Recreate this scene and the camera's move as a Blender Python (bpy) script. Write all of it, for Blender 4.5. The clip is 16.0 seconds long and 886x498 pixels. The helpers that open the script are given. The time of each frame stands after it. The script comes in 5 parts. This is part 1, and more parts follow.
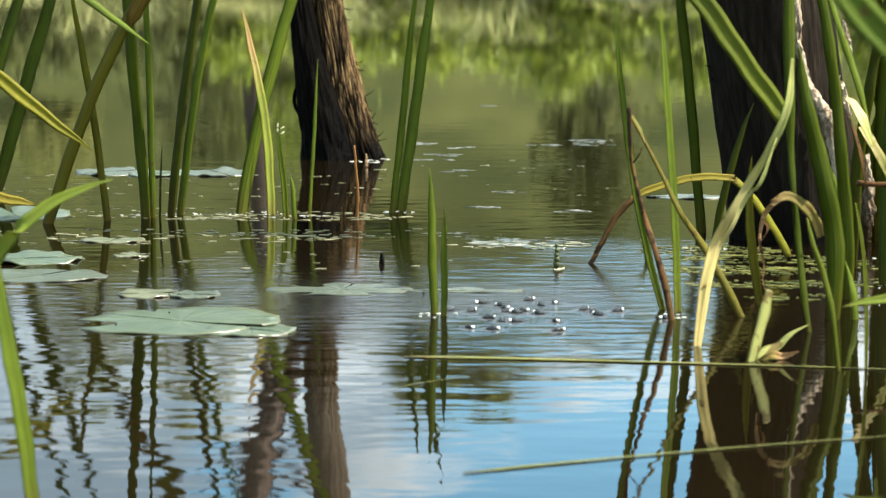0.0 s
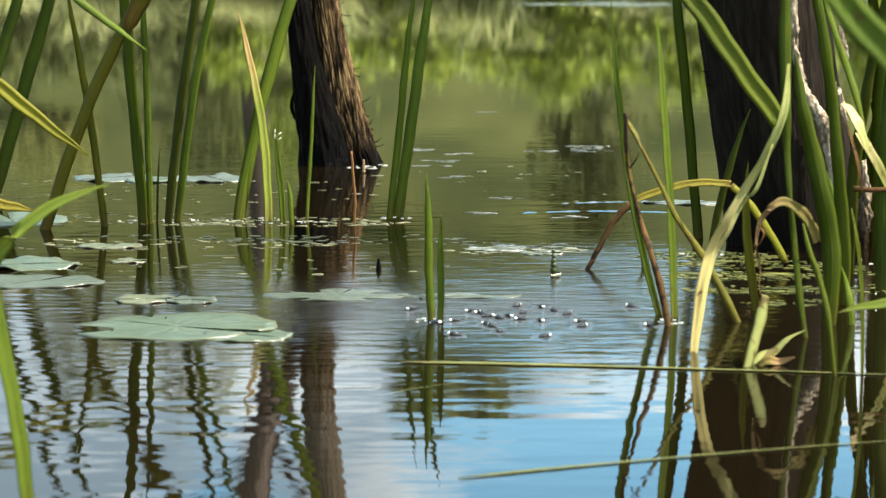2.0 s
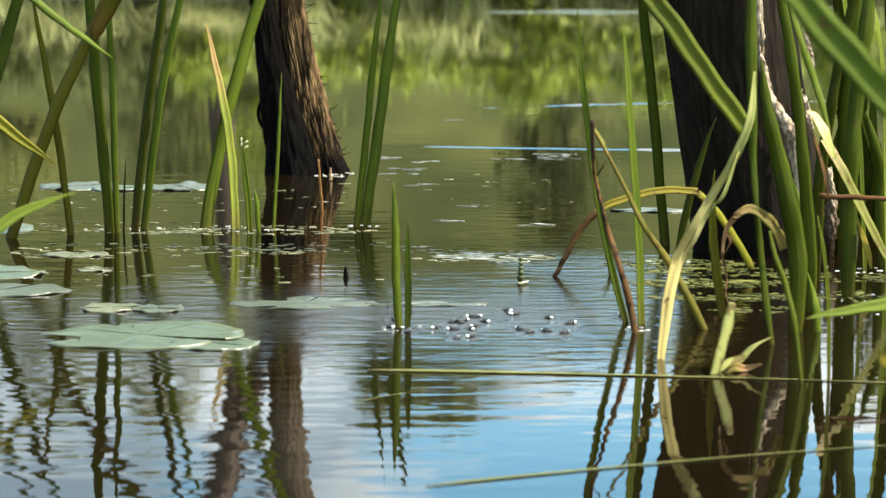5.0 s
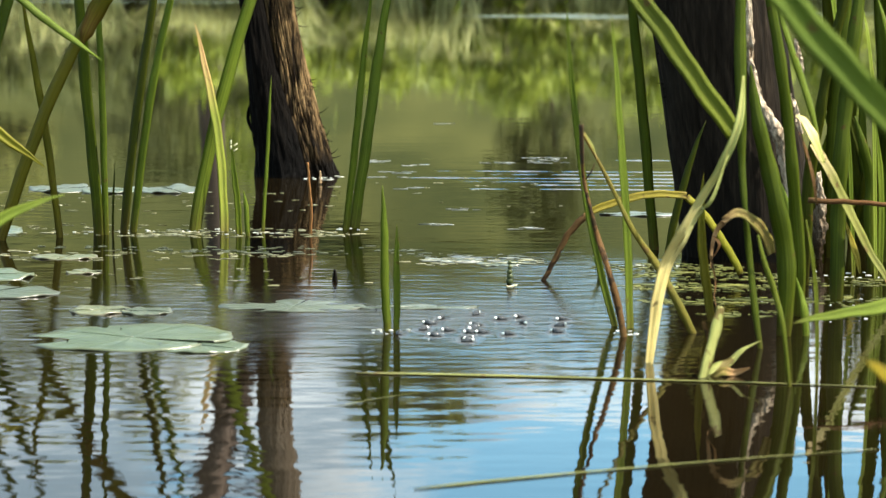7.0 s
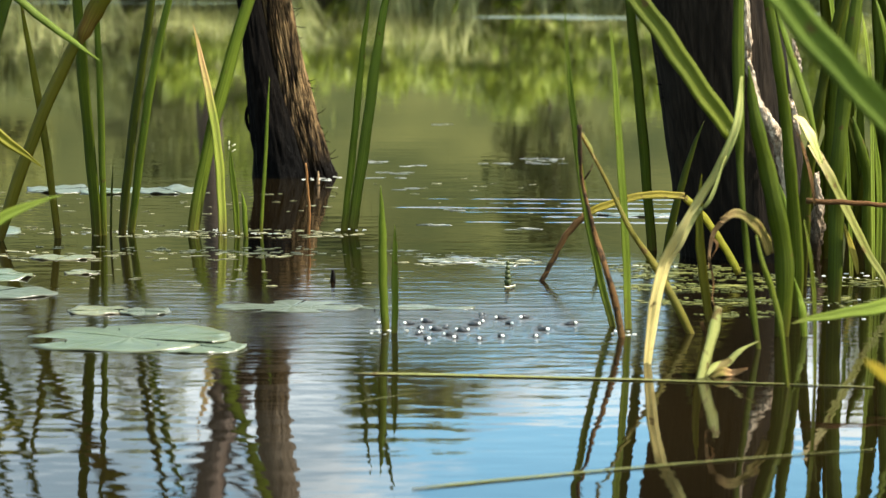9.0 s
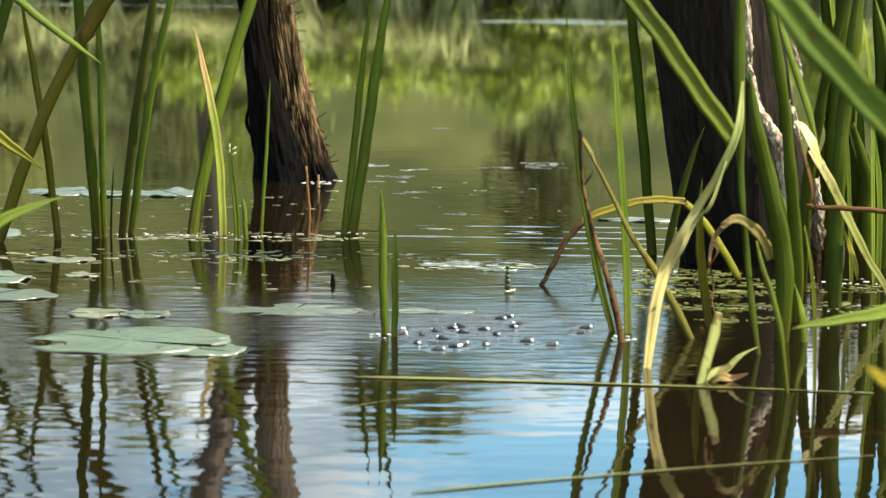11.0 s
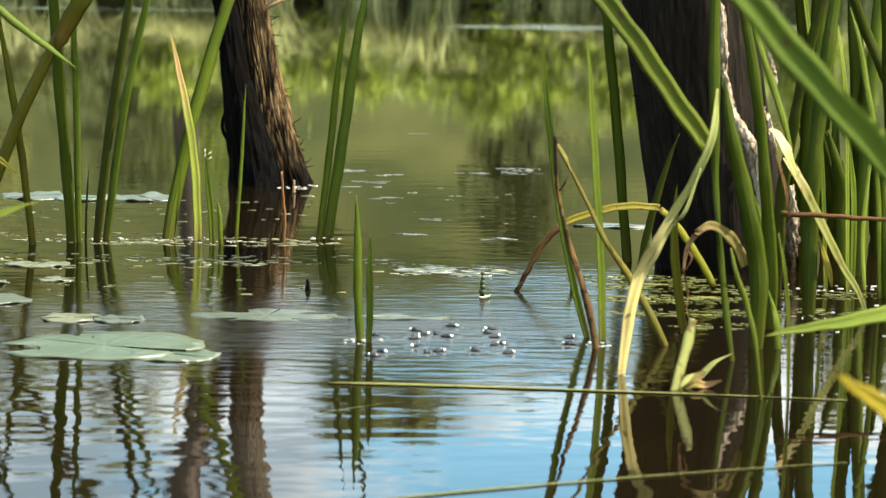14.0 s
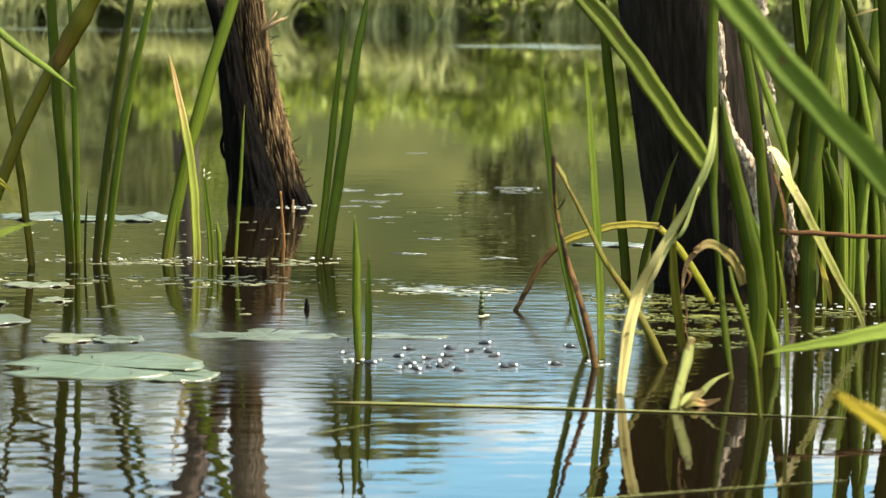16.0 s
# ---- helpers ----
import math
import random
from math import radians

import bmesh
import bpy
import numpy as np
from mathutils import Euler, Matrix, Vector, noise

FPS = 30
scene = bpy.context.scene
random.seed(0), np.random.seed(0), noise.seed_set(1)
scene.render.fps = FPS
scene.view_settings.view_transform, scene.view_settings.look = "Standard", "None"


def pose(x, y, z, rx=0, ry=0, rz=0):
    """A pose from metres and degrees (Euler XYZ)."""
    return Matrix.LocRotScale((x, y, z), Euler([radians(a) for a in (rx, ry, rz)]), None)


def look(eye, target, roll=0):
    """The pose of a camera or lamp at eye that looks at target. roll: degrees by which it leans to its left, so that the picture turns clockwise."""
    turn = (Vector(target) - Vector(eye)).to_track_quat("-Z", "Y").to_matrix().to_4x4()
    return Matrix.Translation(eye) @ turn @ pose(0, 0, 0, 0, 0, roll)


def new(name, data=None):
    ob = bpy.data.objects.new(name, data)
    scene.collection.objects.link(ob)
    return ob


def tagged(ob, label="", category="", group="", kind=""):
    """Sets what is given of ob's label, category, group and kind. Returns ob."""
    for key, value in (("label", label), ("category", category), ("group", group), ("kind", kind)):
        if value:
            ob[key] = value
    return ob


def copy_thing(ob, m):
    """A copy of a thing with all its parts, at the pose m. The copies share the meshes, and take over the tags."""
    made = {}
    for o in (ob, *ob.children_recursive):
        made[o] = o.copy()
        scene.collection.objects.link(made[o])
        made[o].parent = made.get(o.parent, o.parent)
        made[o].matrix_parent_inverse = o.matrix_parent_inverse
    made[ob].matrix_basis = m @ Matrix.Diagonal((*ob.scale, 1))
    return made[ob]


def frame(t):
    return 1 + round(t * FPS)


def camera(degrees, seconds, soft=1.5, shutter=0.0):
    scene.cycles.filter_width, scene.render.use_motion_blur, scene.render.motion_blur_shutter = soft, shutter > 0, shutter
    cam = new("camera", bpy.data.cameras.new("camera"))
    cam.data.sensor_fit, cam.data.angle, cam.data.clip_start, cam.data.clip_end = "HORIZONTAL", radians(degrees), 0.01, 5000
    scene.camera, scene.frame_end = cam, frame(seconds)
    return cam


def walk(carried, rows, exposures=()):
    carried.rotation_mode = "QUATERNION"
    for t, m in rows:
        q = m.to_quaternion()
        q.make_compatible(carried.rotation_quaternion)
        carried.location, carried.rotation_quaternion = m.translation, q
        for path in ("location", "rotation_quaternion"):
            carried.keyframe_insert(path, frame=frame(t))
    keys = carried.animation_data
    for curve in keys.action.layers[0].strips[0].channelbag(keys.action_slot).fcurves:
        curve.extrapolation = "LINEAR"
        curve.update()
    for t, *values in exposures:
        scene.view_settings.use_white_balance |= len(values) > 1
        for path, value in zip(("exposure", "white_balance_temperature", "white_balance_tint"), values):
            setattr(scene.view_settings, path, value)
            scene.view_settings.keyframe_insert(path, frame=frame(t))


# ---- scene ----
cam = camera(22.179, 16.0, 1.4)
cam.data.dof.use_dof, cam.data.dof.focus_distance, cam.data.dof.aperture_fstop = True, 3.7, cam.data.lens / 7.6


def aim(x, y, z, yaw, dip, roll):
    """A camera at x, y, z, turned left by yaw and down by dip, leaning to its left by roll."""
    return pose(x, y, z, 90 - dip, 0, yaw) @ pose(0, 0, 0, 0, 0, roll)


walk(cam, [
    (0.0, aim(0.0000, -0.0000, 0.4600, 0.000, 7.491, 0.000)),
    (0.5, aim(0.0004, -0.0049, 0.4617, 0.072, 7.471, -0.109)),
    (1.0, aim(0.0011, -0.0021, 0.4595, 0.079, 7.379, -0.055)),
    (1.5, aim(0.0011, -0.0016, 0.4580, 0.040, 7.334, -0.022)),
    (2.0, aim(0.0024, -0.0017, 0.4589, -0.038, 7.324, 0.006)),
    (2.5, aim(0.0023, -0.0048, 0.4595, -0.162, 7.292, 0.105)),
    (3.0, aim(0.0020, -0.0014, 0.4589, -0.317, 7.280, 0.184)),
    (3.5, aim(0.0027, -0.0012, 0.4588, -0.473, 7.241, 0.093)),
    (4.0, aim(0.0024, -0.0018, 0.4587, -0.630, 7.205, 0.008)),
    (6.5, aim(0.0032, -0.0012, 0.4583, -1.091, 7.026, 0.141)),
    (7.0, aim(0.0039, -0.0016, 0.4579, -1.132, 7.023, 0.191)),
    (7.5, aim(0.0025, -0.0030, 0.4593, -1.190, 7.026, 0.238)),
    (8.0, aim(0.0030, -0.0027, 0.4588, -1.179, 7.024, 0.161)),
    (8.5, aim(0.0029, -0.0024, 0.4587, -1.181, 7.019, 0.161)),
    (9.0, aim(0.0036, -0.0028, 0.4573, -1.185, 6.997, 0.200)),
    (11.5, aim(0.0021, -0.0034, 0.4574, -1.232, 6.886, 0.682)),
    (12.0, aim(0.0045, -0.0041, 0.4573, -1.311, 6.978, 0.931)),
    (12.5, aim(0.0048, -0.0034, 0.4572, -1.528, 7.029, 0.922)),
    (13.0, aim(0.0058, 0.0008, 0.4571, -1.642, 7.008, 0.836)),
    (13.5, aim(0.0055, -0.0029, 0.4577, -1.731, 6.890, 0.840)),
    (14.0, aim(0.0043, -0.0030, 0.4588, -1.805, 6.768, 0.716)),
    (14.5, aim(0.0050, -0.0021, 0.4582, -1.819, 6.610, 0.665)),
    (15.0, aim(0.0059, -0.0029, 0.4573, -1.819, 6.451, 0.600)),
    (15.5, aim(0.0053, 0.0007, 0.4567, -1.804, 6.351, 0.546)),
    (16.0, aim(0.0060, -0.0033, 0.4585, -1.798, 6.275, 0.534)),
], [(0.0, 1.63, 6550, 10), (9.0, 1.69, 6650, 10), (12.5, 1.70, 6700, 10), (16.0, 1.79, 6880, 10)])

# ---- world, sun, exposure ----
SUN_EL, SUN_AZ = 54.0, 97.0
world = bpy.data.worlds.new("sky")
scene.world = world
world.use_nodes = True
wn, wl = world.node_tree.nodes, world.node_tree.links
wn.clear()
w_out, w_bg, w_sky = wn.new("ShaderNodeOutputWorld"), wn.new("ShaderNodeBackground"), wn.new("ShaderNodeTexSky")
w_sky.sky_type, w_sky.sun_disc = "NISHITA", False
w_sky.sun_elevation, w_sky.sun_rotation = radians(SUN_EL), radians(SUN_AZ)
w_sky.dust_density, w_sky.ozone_density = 0.3, 0.8
w_tex, w_map, w_noise, w_ramp, w_mix = (wn.new("ShaderNodeTexCoord"), wn.new("ShaderNodeMapping"), wn.new("ShaderNodeTexNoise"),
                                        wn.new("ShaderNodeValToRGB"), wn.new("ShaderNodeMix"))
w_map.inputs["Scale"].default_value = (1.0, 1.0, 2.6)
w_map.inputs["Location"].default_value = (0.98, 0.3, 0.1)
w_noise.inputs["Scale"].default_value, w_noise.inputs["Detail"].default_value, w_noise.inputs["Roughness"].default_value = 7.0, 7.0, 0.55
w_ramp.color_ramp.elements[0].position, w_ramp.color_ramp.elements[1].position = 0.49, 0.575
w_mix.data_type = "RGBA"
# sunlit cloud tops and bluish-grey bellies
w_soft, w_body = wn.new("ShaderNodeTexNoise"), wn.new("ShaderNodeValToRGB")
w_soft.inputs["Scale"].default_value, w_soft.inputs["Detail"].default_value = 9.0, 5.0
w_body.color_ramp.elements[0].position, w_body.color_ramp.elements[1].position = 0.37, 0.57
w_body.color_ramp.elements[0].color, w_body.color_ramp.elements[1].color = (1.45, 2.05, 2.45, 1), (4.3, 4.75, 4.8, 1)
wl.new(w_map.outputs["Vector"], w_soft.inputs["Vector"])
wl.new(w_body.outputs["Color"], w_mix.inputs["B"])
wl.new(w_tex.outputs["Generated"], w_map.inputs["Vector"])
wl.new(w_map.outputs["Vector"], w_noise.inputs["Vector"])
# the clouds thicken to the west and thin out towards the sun
w_sep, w_west, w_low, w_high, w_sum = wn.new("ShaderNodeSeparateXYZ"), wn.new("ShaderNodeMath"), wn.new("ShaderNodeMath"), wn.new("ShaderNodeMath"), wn.new("ShaderNodeMath")
w_west.operation, w_low.operation, w_high.operation, w_sum.operation = "MULTIPLY_ADD", "MAXIMUM", "MINIMUM", "ADD"
w_west.inputs[2].default_value = -0.08
w_west.inputs[1].default_value, w_low.inputs[1].default_value, w_high.inputs[1].default_value = -1.25, -0.11, 0.15
wl.new(w_tex.outputs["Generated"], w_sep.inputs[0])
wl.new(w_sep.outputs["X"], w_west.inputs[0])
# greyer to the west, whiter towards the sun
w_lit = wn.new("ShaderNodeMath")
w_lit.operation = "MULTIPLY_ADD"
w_lit.inputs[1].default_value = 0.9
wl.new(w_sep.outputs["X"], w_lit.inputs[0])
wl.new(w_soft.outputs["Fac"], w_lit.inputs[2])
wl.new(w_lit.outputs[0], w_body.inputs["Fac"])
wl.new(w_west.outputs[0], w_low.inputs[0])
wl.new(w_low.outputs[0], w_high.inputs[0])
wl.new(w_high.outputs[0], w_sum.inputs[0])
wl.new(w_noise.outputs["Fac"], w_sum.inputs[1])
# more cloud overhead and along the horizon than between
w_up, w_upmul, w_upcap, w_all = wn.new("ShaderNodeMath"), wn.new("ShaderNodeMath"), wn.new("ShaderNodeMath"), wn.new("ShaderNodeMath")
w_up.operation, w_upmul.operation, w_upcap.operation, w_all.operation = "SUBTRACT", "MULTIPLY", "MINIMUM", "ADD"
w_up.inputs[1].default_value, w_upmul.inputs[1].default_value, w_upcap.inputs[1].default_value = 0.243, 6.0, 0.30
w_upmul.use_clamp = True
wl.new(w_sep.outputs["Z"], w_up.inputs[0])
wl.new(w_up.outputs[0], w_upmul.inputs[0])
wl.new(w_upmul.outputs[0], w_upcap.inputs[0])
wl.new(w_upcap.outputs[0], w_all.inputs[0])
w_dn, w_dnmul, w_dncap, w_both = wn.new("ShaderNodeMath"), wn.new("ShaderNodeMath"), wn.new("ShaderNodeMath"), wn.new("ShaderNodeMath")
w_dn.operation, w_dnmul.operation, w_dncap.operation, w_both.operation = "SUBTRACT", "MULTIPLY", "MINIMUM", "ADD"
w_dn.inputs[0].default_value, w_dnmul.inputs[1].default_value, w_dncap.inputs[1].default_value = 0.211, 12.0, 0.24
w_dnmul.use_clamp = True
wl.new(w_sep.outputs["Z"], w_dn.inputs[1])
wl.new(w_dn.outputs[0], w_dnmul.inputs[0])
wl.new(w_dnmul.outputs[0], w_dncap.inputs[0])
wl.new(w_dncap.outputs[0], w_both.inputs[0])
wl.new(w_sum.outputs[0], w_both.inputs[1])
wl.new(w_both.outputs[0], w_all.inputs[1])
wl.new(w_all.outputs[0], w_ramp.inputs["Fac"])
wl.new(w_ramp.outputs["Color"], w_mix.inputs["Factor"])
w_hue = wn.new("ShaderNodeHueSaturation")
w_hue.inputs["Saturation"].default_value, w_hue.inputs["Hue"].default_value = 1.26, 0.475
w_hue.inputs["Value"].default_value = 0.84
wl.new(w_sky.outputs["Color"], w_hue.inputs["Color"])
wl.new(w_hue.outputs["Color"], w_mix.inputs["A"])
wl.new(w_mix.outputs["Result"], w_bg.inputs["Color"])
w_bg.inputs["Strength"].default_value = 0.19
wl.new(w_bg.outputs["Background"], w_out.inputs["Surface"])

sun = new("sun", bpy.data.lights.new("sun", "SUN"))
sun.data.energy, sun.data.angle, sun.data.color = 5.0, radians(0.53), (1.0, 0.94, 0.82)
az, el = radians(SUN_AZ), radians(SUN_EL)
sun.matrix_world = look((math.sin(az) * math.cos(el) * 60, math.cos(az) * math.cos(el) * 60, math.sin(el) * 60), (0, 0, 0))


# ---- materials ----
class Mat:
    """A node material under construction."""

    def __init__(self, name, rough=0.6, spec=0.5):
        self.mat = bpy.data.materials.new(name)
        self.mat.use_nodes = True
        self.n, self.l = self.mat.node_tree.nodes, self.mat.node_tree.links
        self.bsdf = self.n["Principled BSDF"]
        self.out = self.n["Material Output"]
        self.bsdf.inputs["Roughness"].default_value = rough
        self.bsdf.inputs["Specular IOR Level"].default_value = spec

    def put(self, kind, **values):
        node = self.n.new("ShaderNode" + kind)
        for key, value in values.items():
            node.inputs[key.replace("_", " ")].default_value = value
        return node

    def link(self, a, b):
        self.l.new(a, b)

    def coords(self, space="Object", scale=(1, 1, 1)):
        tex, mp = self.put("TexCoord"), self.put("Mapping", Scale=scale)
        self.link(tex.outputs[space], mp.inputs["Vector"])
        return mp.outputs["Vector"]

    def noise(self, vector, scale, detail=4.0, rough=0.55):
        node = self.put("TexNoise", Scale=scale, Detail=detail, Roughness=rough)
        self.link(vector, node.inputs["Vector"])
        return node.outputs["Fac"]

    def ramp(self, fac, *stops):
        node = self.put("ValToRGB")
        e = node.color_ramp.elements
        while len(e) < len(stops):
            e.new(0.5)
        for el_, (at_, colour) in zip(e, stops):
            el_.position, el_.color = at_, (*colour, 1) if len(colour) == 3 else colour
        self.link(fac, node.inputs["Fac"])
        return node.outputs["Color"]

    def mix(self, fac, a, b, blend="MIX"):
        node = self.put("Mix")
        node.data_type, node.blend_type = "RGBA", blend
        for key, v in (("Factor", fac), ("A", a), ("B", b)):
            if isinstance(v, (int, float)):
                node.inputs[key].default_value = v
            elif isinstance(v, tuple):
                node.inputs[key].default_value = (*v, 1)
            else:
                self.link(v, node.inputs[key])
        return node.outputs["Result"]

    def math(self, op, a, b=0.0):
        node = self.put("Math")
        node.operation = op
        for i, v in enumerate((a, b)):
            if isinstance(v, (int, float)):
                node.inputs[i].default_value = v
            else:
                self.link(v, node.inputs[i])
        return node.outputs[0]

    def colour(self, socket):
        self.link(socket, self.bsdf.inputs["Base Color"])

    def bump(self, height, distance, strength=1.0):
        node = self.put("Bump", Strength=strength, Distance=distance)
        self.link(height, node.inputs["Height"])
        self.link(node.outputs["Normal"], self.bsdf.inputs["Normal"])
        return node.outputs["Normal"]

    def thin(self, colour, share):
        """Lets light through a leaf."""
        tr, mx = self.put("BsdfTranslucent"), self.put("MixShader", Fac=share)
        self.link(colour, tr.inputs["Color"])
        self.link(self.bsdf.outputs[0], mx.inputs[1])
        self.link(tr.outputs[0], mx.inputs[2])
        self.link(mx.outputs[0], self.out.inputs["Surface"])


def leaf_material(name, low, high, vein, share=0.3, rough=0.5, spots=(0.10, 0.06, 0.02), spot_at=0.68, turn=None, foot=(0.09, 0.055, 0.018)):
    """A reed leaf: lengthwise fibres, colour that changes from foot to tip, brown specks."""
    m = Mat(name, rough, 0.12)
    uv = m.put("UVMap").outputs["UV"]
    sep = m.put("SeparateXYZ")
    m.link(uv, sep.inputs[0])
    fade = m.ramp(sep.outputs["Y"], (turn - 0.12, (0, 0, 0)), (turn + 0.12, (1, 1, 1))) if turn else sep.outputs["Y"]
    along = m.mix(fade, low, high)
    along = m.mix(m.ramp(sep.outputs["Y"], (0.0, (0.9, 0.9, 0.9)), (0.10, (0, 0, 0))), along, foot)
    rib = m.math("ABSOLUTE", m.math("SUBTRACT", sep.outputs["X"], 0.5))
    along = m.mix(m.ramp(rib, (0.0, (0.55, 0.55, 0.55)), (0.09, (0, 0, 0))), along, vein)
    along = m.mix(m.ramp(rib, (0.40, (0, 0, 0)), (0.5, (0.5, 0.5, 0.5))), along, tuple(c * 0.45 for c in low))
    stretched = m.put("Mapping", Scale=(6.0, 0.5, 1.0))
    m.link(uv, stretched.inputs["Vector"])
    fibre = m.noise(stretched.outputs["Vector"], 3.0, 5.0)
    col = m.mix(m.ramp(fibre, (0.38, (0, 0, 0)), (0.72, (1, 1, 1))), along, vein)
    patchy = m.noise(m.coords("Object"), 9.0, 3.0)
    tint = m.mix(1.0, col, m.ramp(patchy, (0.3, (0.7, 0.74, 0.66)), (0.7, (1.2, 1.15, 1.0))), "MULTIPLY")
    specks = m.noise(m.coords("Object"), 60.0, 2.0)
    col = m.mix(m.ramp(specks, (spot_at, (0, 0, 0)), (spot_at + 0.06, (0.8, 0.8, 0.8))), tint, spots)
    hair = m.put("Mapping", Scale=(58.0, 1.1, 1.0))
    m.link(uv, hair.inputs["Vector"])
    hairs = m.noise(hair.outputs["Vector"], 1.0, 3.0, 0.6)
    col = m.mix(1.0, col, m.ramp(hairs, (0.32, (0.72, 0.75, 0.70)), (0.70, (1.22, 1.19, 1.15))), "MULTIPLY")
    m.colour(col)
    m.bump(m.math("ADD", fibre, m.math("MULTIPLY", hairs, 0.7)), 0.0008, 0.8)
    m.thin(m.mix(1.0, col, (1.35, 1.2, 0.6), "MULTIPLY"), share)
    return m.mat


leaf_green = leaf_material("leaf green", (0.072, 0.105, 0.008), (0.098, 0.155, 0.014), (0.155, 0.205, 0.03), 0.38)
leaf_fresh = leaf_material("leaf fresh green", (0.15, 0.20, 0.022), (0.22, 0.29, 0.04), (0.24, 0.30, 0.06), 0.35)
leaf_near = leaf_material("leaf broad green", (0.110, 0.165, 0.021), (0.100, 0.155, 0.019), (0.112, 0.165, 0.022), 0.4, 0.58)
leaf_broad = leaf_material("leaf mid green", (0.075, 0.098, 0.008), (0.09, 0.12, 0.010), (0.13, 0.155, 0.02), 0.35)
# two darker copies of the green, with the shade of backlit and crowded leaves
leaf_shaded = leaf_material("leaf shaded green", (0.056, 0.076, 0.005), (0.066, 0.102, 0.008), (0.105, 0.14, 0.016), 0.48)
leaf_deep_shade = leaf_material("leaf deep shaded green", (0.042, 0.05, 0.002), (0.044, 0.062, 0.003), (0.068, 0.08, 0.007), 0.45)
leaf_scorched = leaf_material("leaf scorched olive", (0.115, 0.11, 0.008), (0.13, 0.065, 0.014), (0.16, 0.14, 0.02), 0.45, turn=0.84)
leaf_amber_green = leaf_material("leaf amber green", (0.14, 0.07, 0.012), (0.13, 0.13, 0.010), (0.18, 0.15, 0.02), 0.45, turn=0.42)
leaf_olive = leaf_material("leaf olive", (0.12, 0.105, 0.008), (0.115, 0.135, 0.007), (0.17, 0.16, 0.025), 0.5)
leaf_yellow = leaf_material("leaf yellow", (0.20, 0.17, 0.018), (0.23, 0.175, 0.02), (0.29, 0.25, 0.05), 0.35, spot_at=0.62)
leaf_turning = leaf_material("leaf turning", (0.16, 0.17, 0.012), (0.20, 0.18, 0.015), (0.22, 0.21, 0.02), 0.35, spot_at=0.64)
leaf_straw = leaf_material("leaf straw", (0.40, 0.34, 0.12), (0.52, 0.42, 0.22), (0.40, 0.29, 0.14), 0.25, 0.55, spot_at=0.62)
leaf_bleached = leaf_material("leaf bleached", (0.20, 0.26, 0.03), (0.56, 0.31, 0.20), (0.34, 0.34, 0.10), 0.3, 0.55, turn=0.68)
leaf_brown = leaf_material("leaf brown", (0.060, 0.026, 0.009), (0.08, 0.038, 0.013), (0.15, 0.085, 0.035), 0.05, 0.7, spots=(0.012, 0.007, 0.004), spot_at=0.52)
leaf_rust = leaf_material("leaf rust", (0.16, 0.06, 0.02), (0.30, 0.13, 0.05), (0.34, 0.18, 0.08), 0.1, 0.6)
leaf_tan = leaf_material("leaf tan", (0.125, 0.15, 0.03), (0.50, 0.38, 0.23), (0.21, 0.185, 0.07), 0.2, 0.6, spot_at=0.58, turn=0.78)
leaf_fold = leaf_material("leaf folded straw", (0.25, 0.35, 0.12), (0.62, 0.56, 0.29), (0.56, 0.46, 0.21), 0.25, 0.55, spot_at=0.68, turn=0.34, foot=(0.20, 0.28, 0.06))
leaf_withered = leaf_material("leaf withered", (0.10, 0.10, 0.010), (0.40, 0.23, 0.14), (0.30, 0.20, 0.09), 0.2, 0.6, spot_at=0.6, turn=0.52, foot=(0.09, 0.10, 0.012))
leaf_stalk = leaf_material("leaf stalk olive", (0.115, 0.10, 0.012), (0.09, 0.05, 0.016), (0.17, 0.145, 0.03), 0.2, 0.6, turn=0.74)
leaf_rust_dark = leaf_material("leaf dark rust", (0.055, 0.023, 0.008), (0.095, 0.042, 0.014), (0.15, 0.07, 0.025), 0.05, 0.7)
leaf_amber = leaf_material("leaf amber", (0.34, 0.25, 0.015), (0.34, 0.28, 0.02), (0.38, 0.31, 0.03), 0.35, spot_at=0.62)
leaf_sheath = leaf_material("leaf sheath", (0.19, 0.22, 0.06), (0.24, 0.26, 0.09), (0.33, 0.33, 0.14), 0.25, 0.45, spot_at=0.57)
leaf_float = leaf_material("leaf floating", (0.13, 0.145, 0.045), (0.15, 0.155, 0.05), (0.19, 0.19, 0.08), 0.2, 0.4, spot_at=0.64)


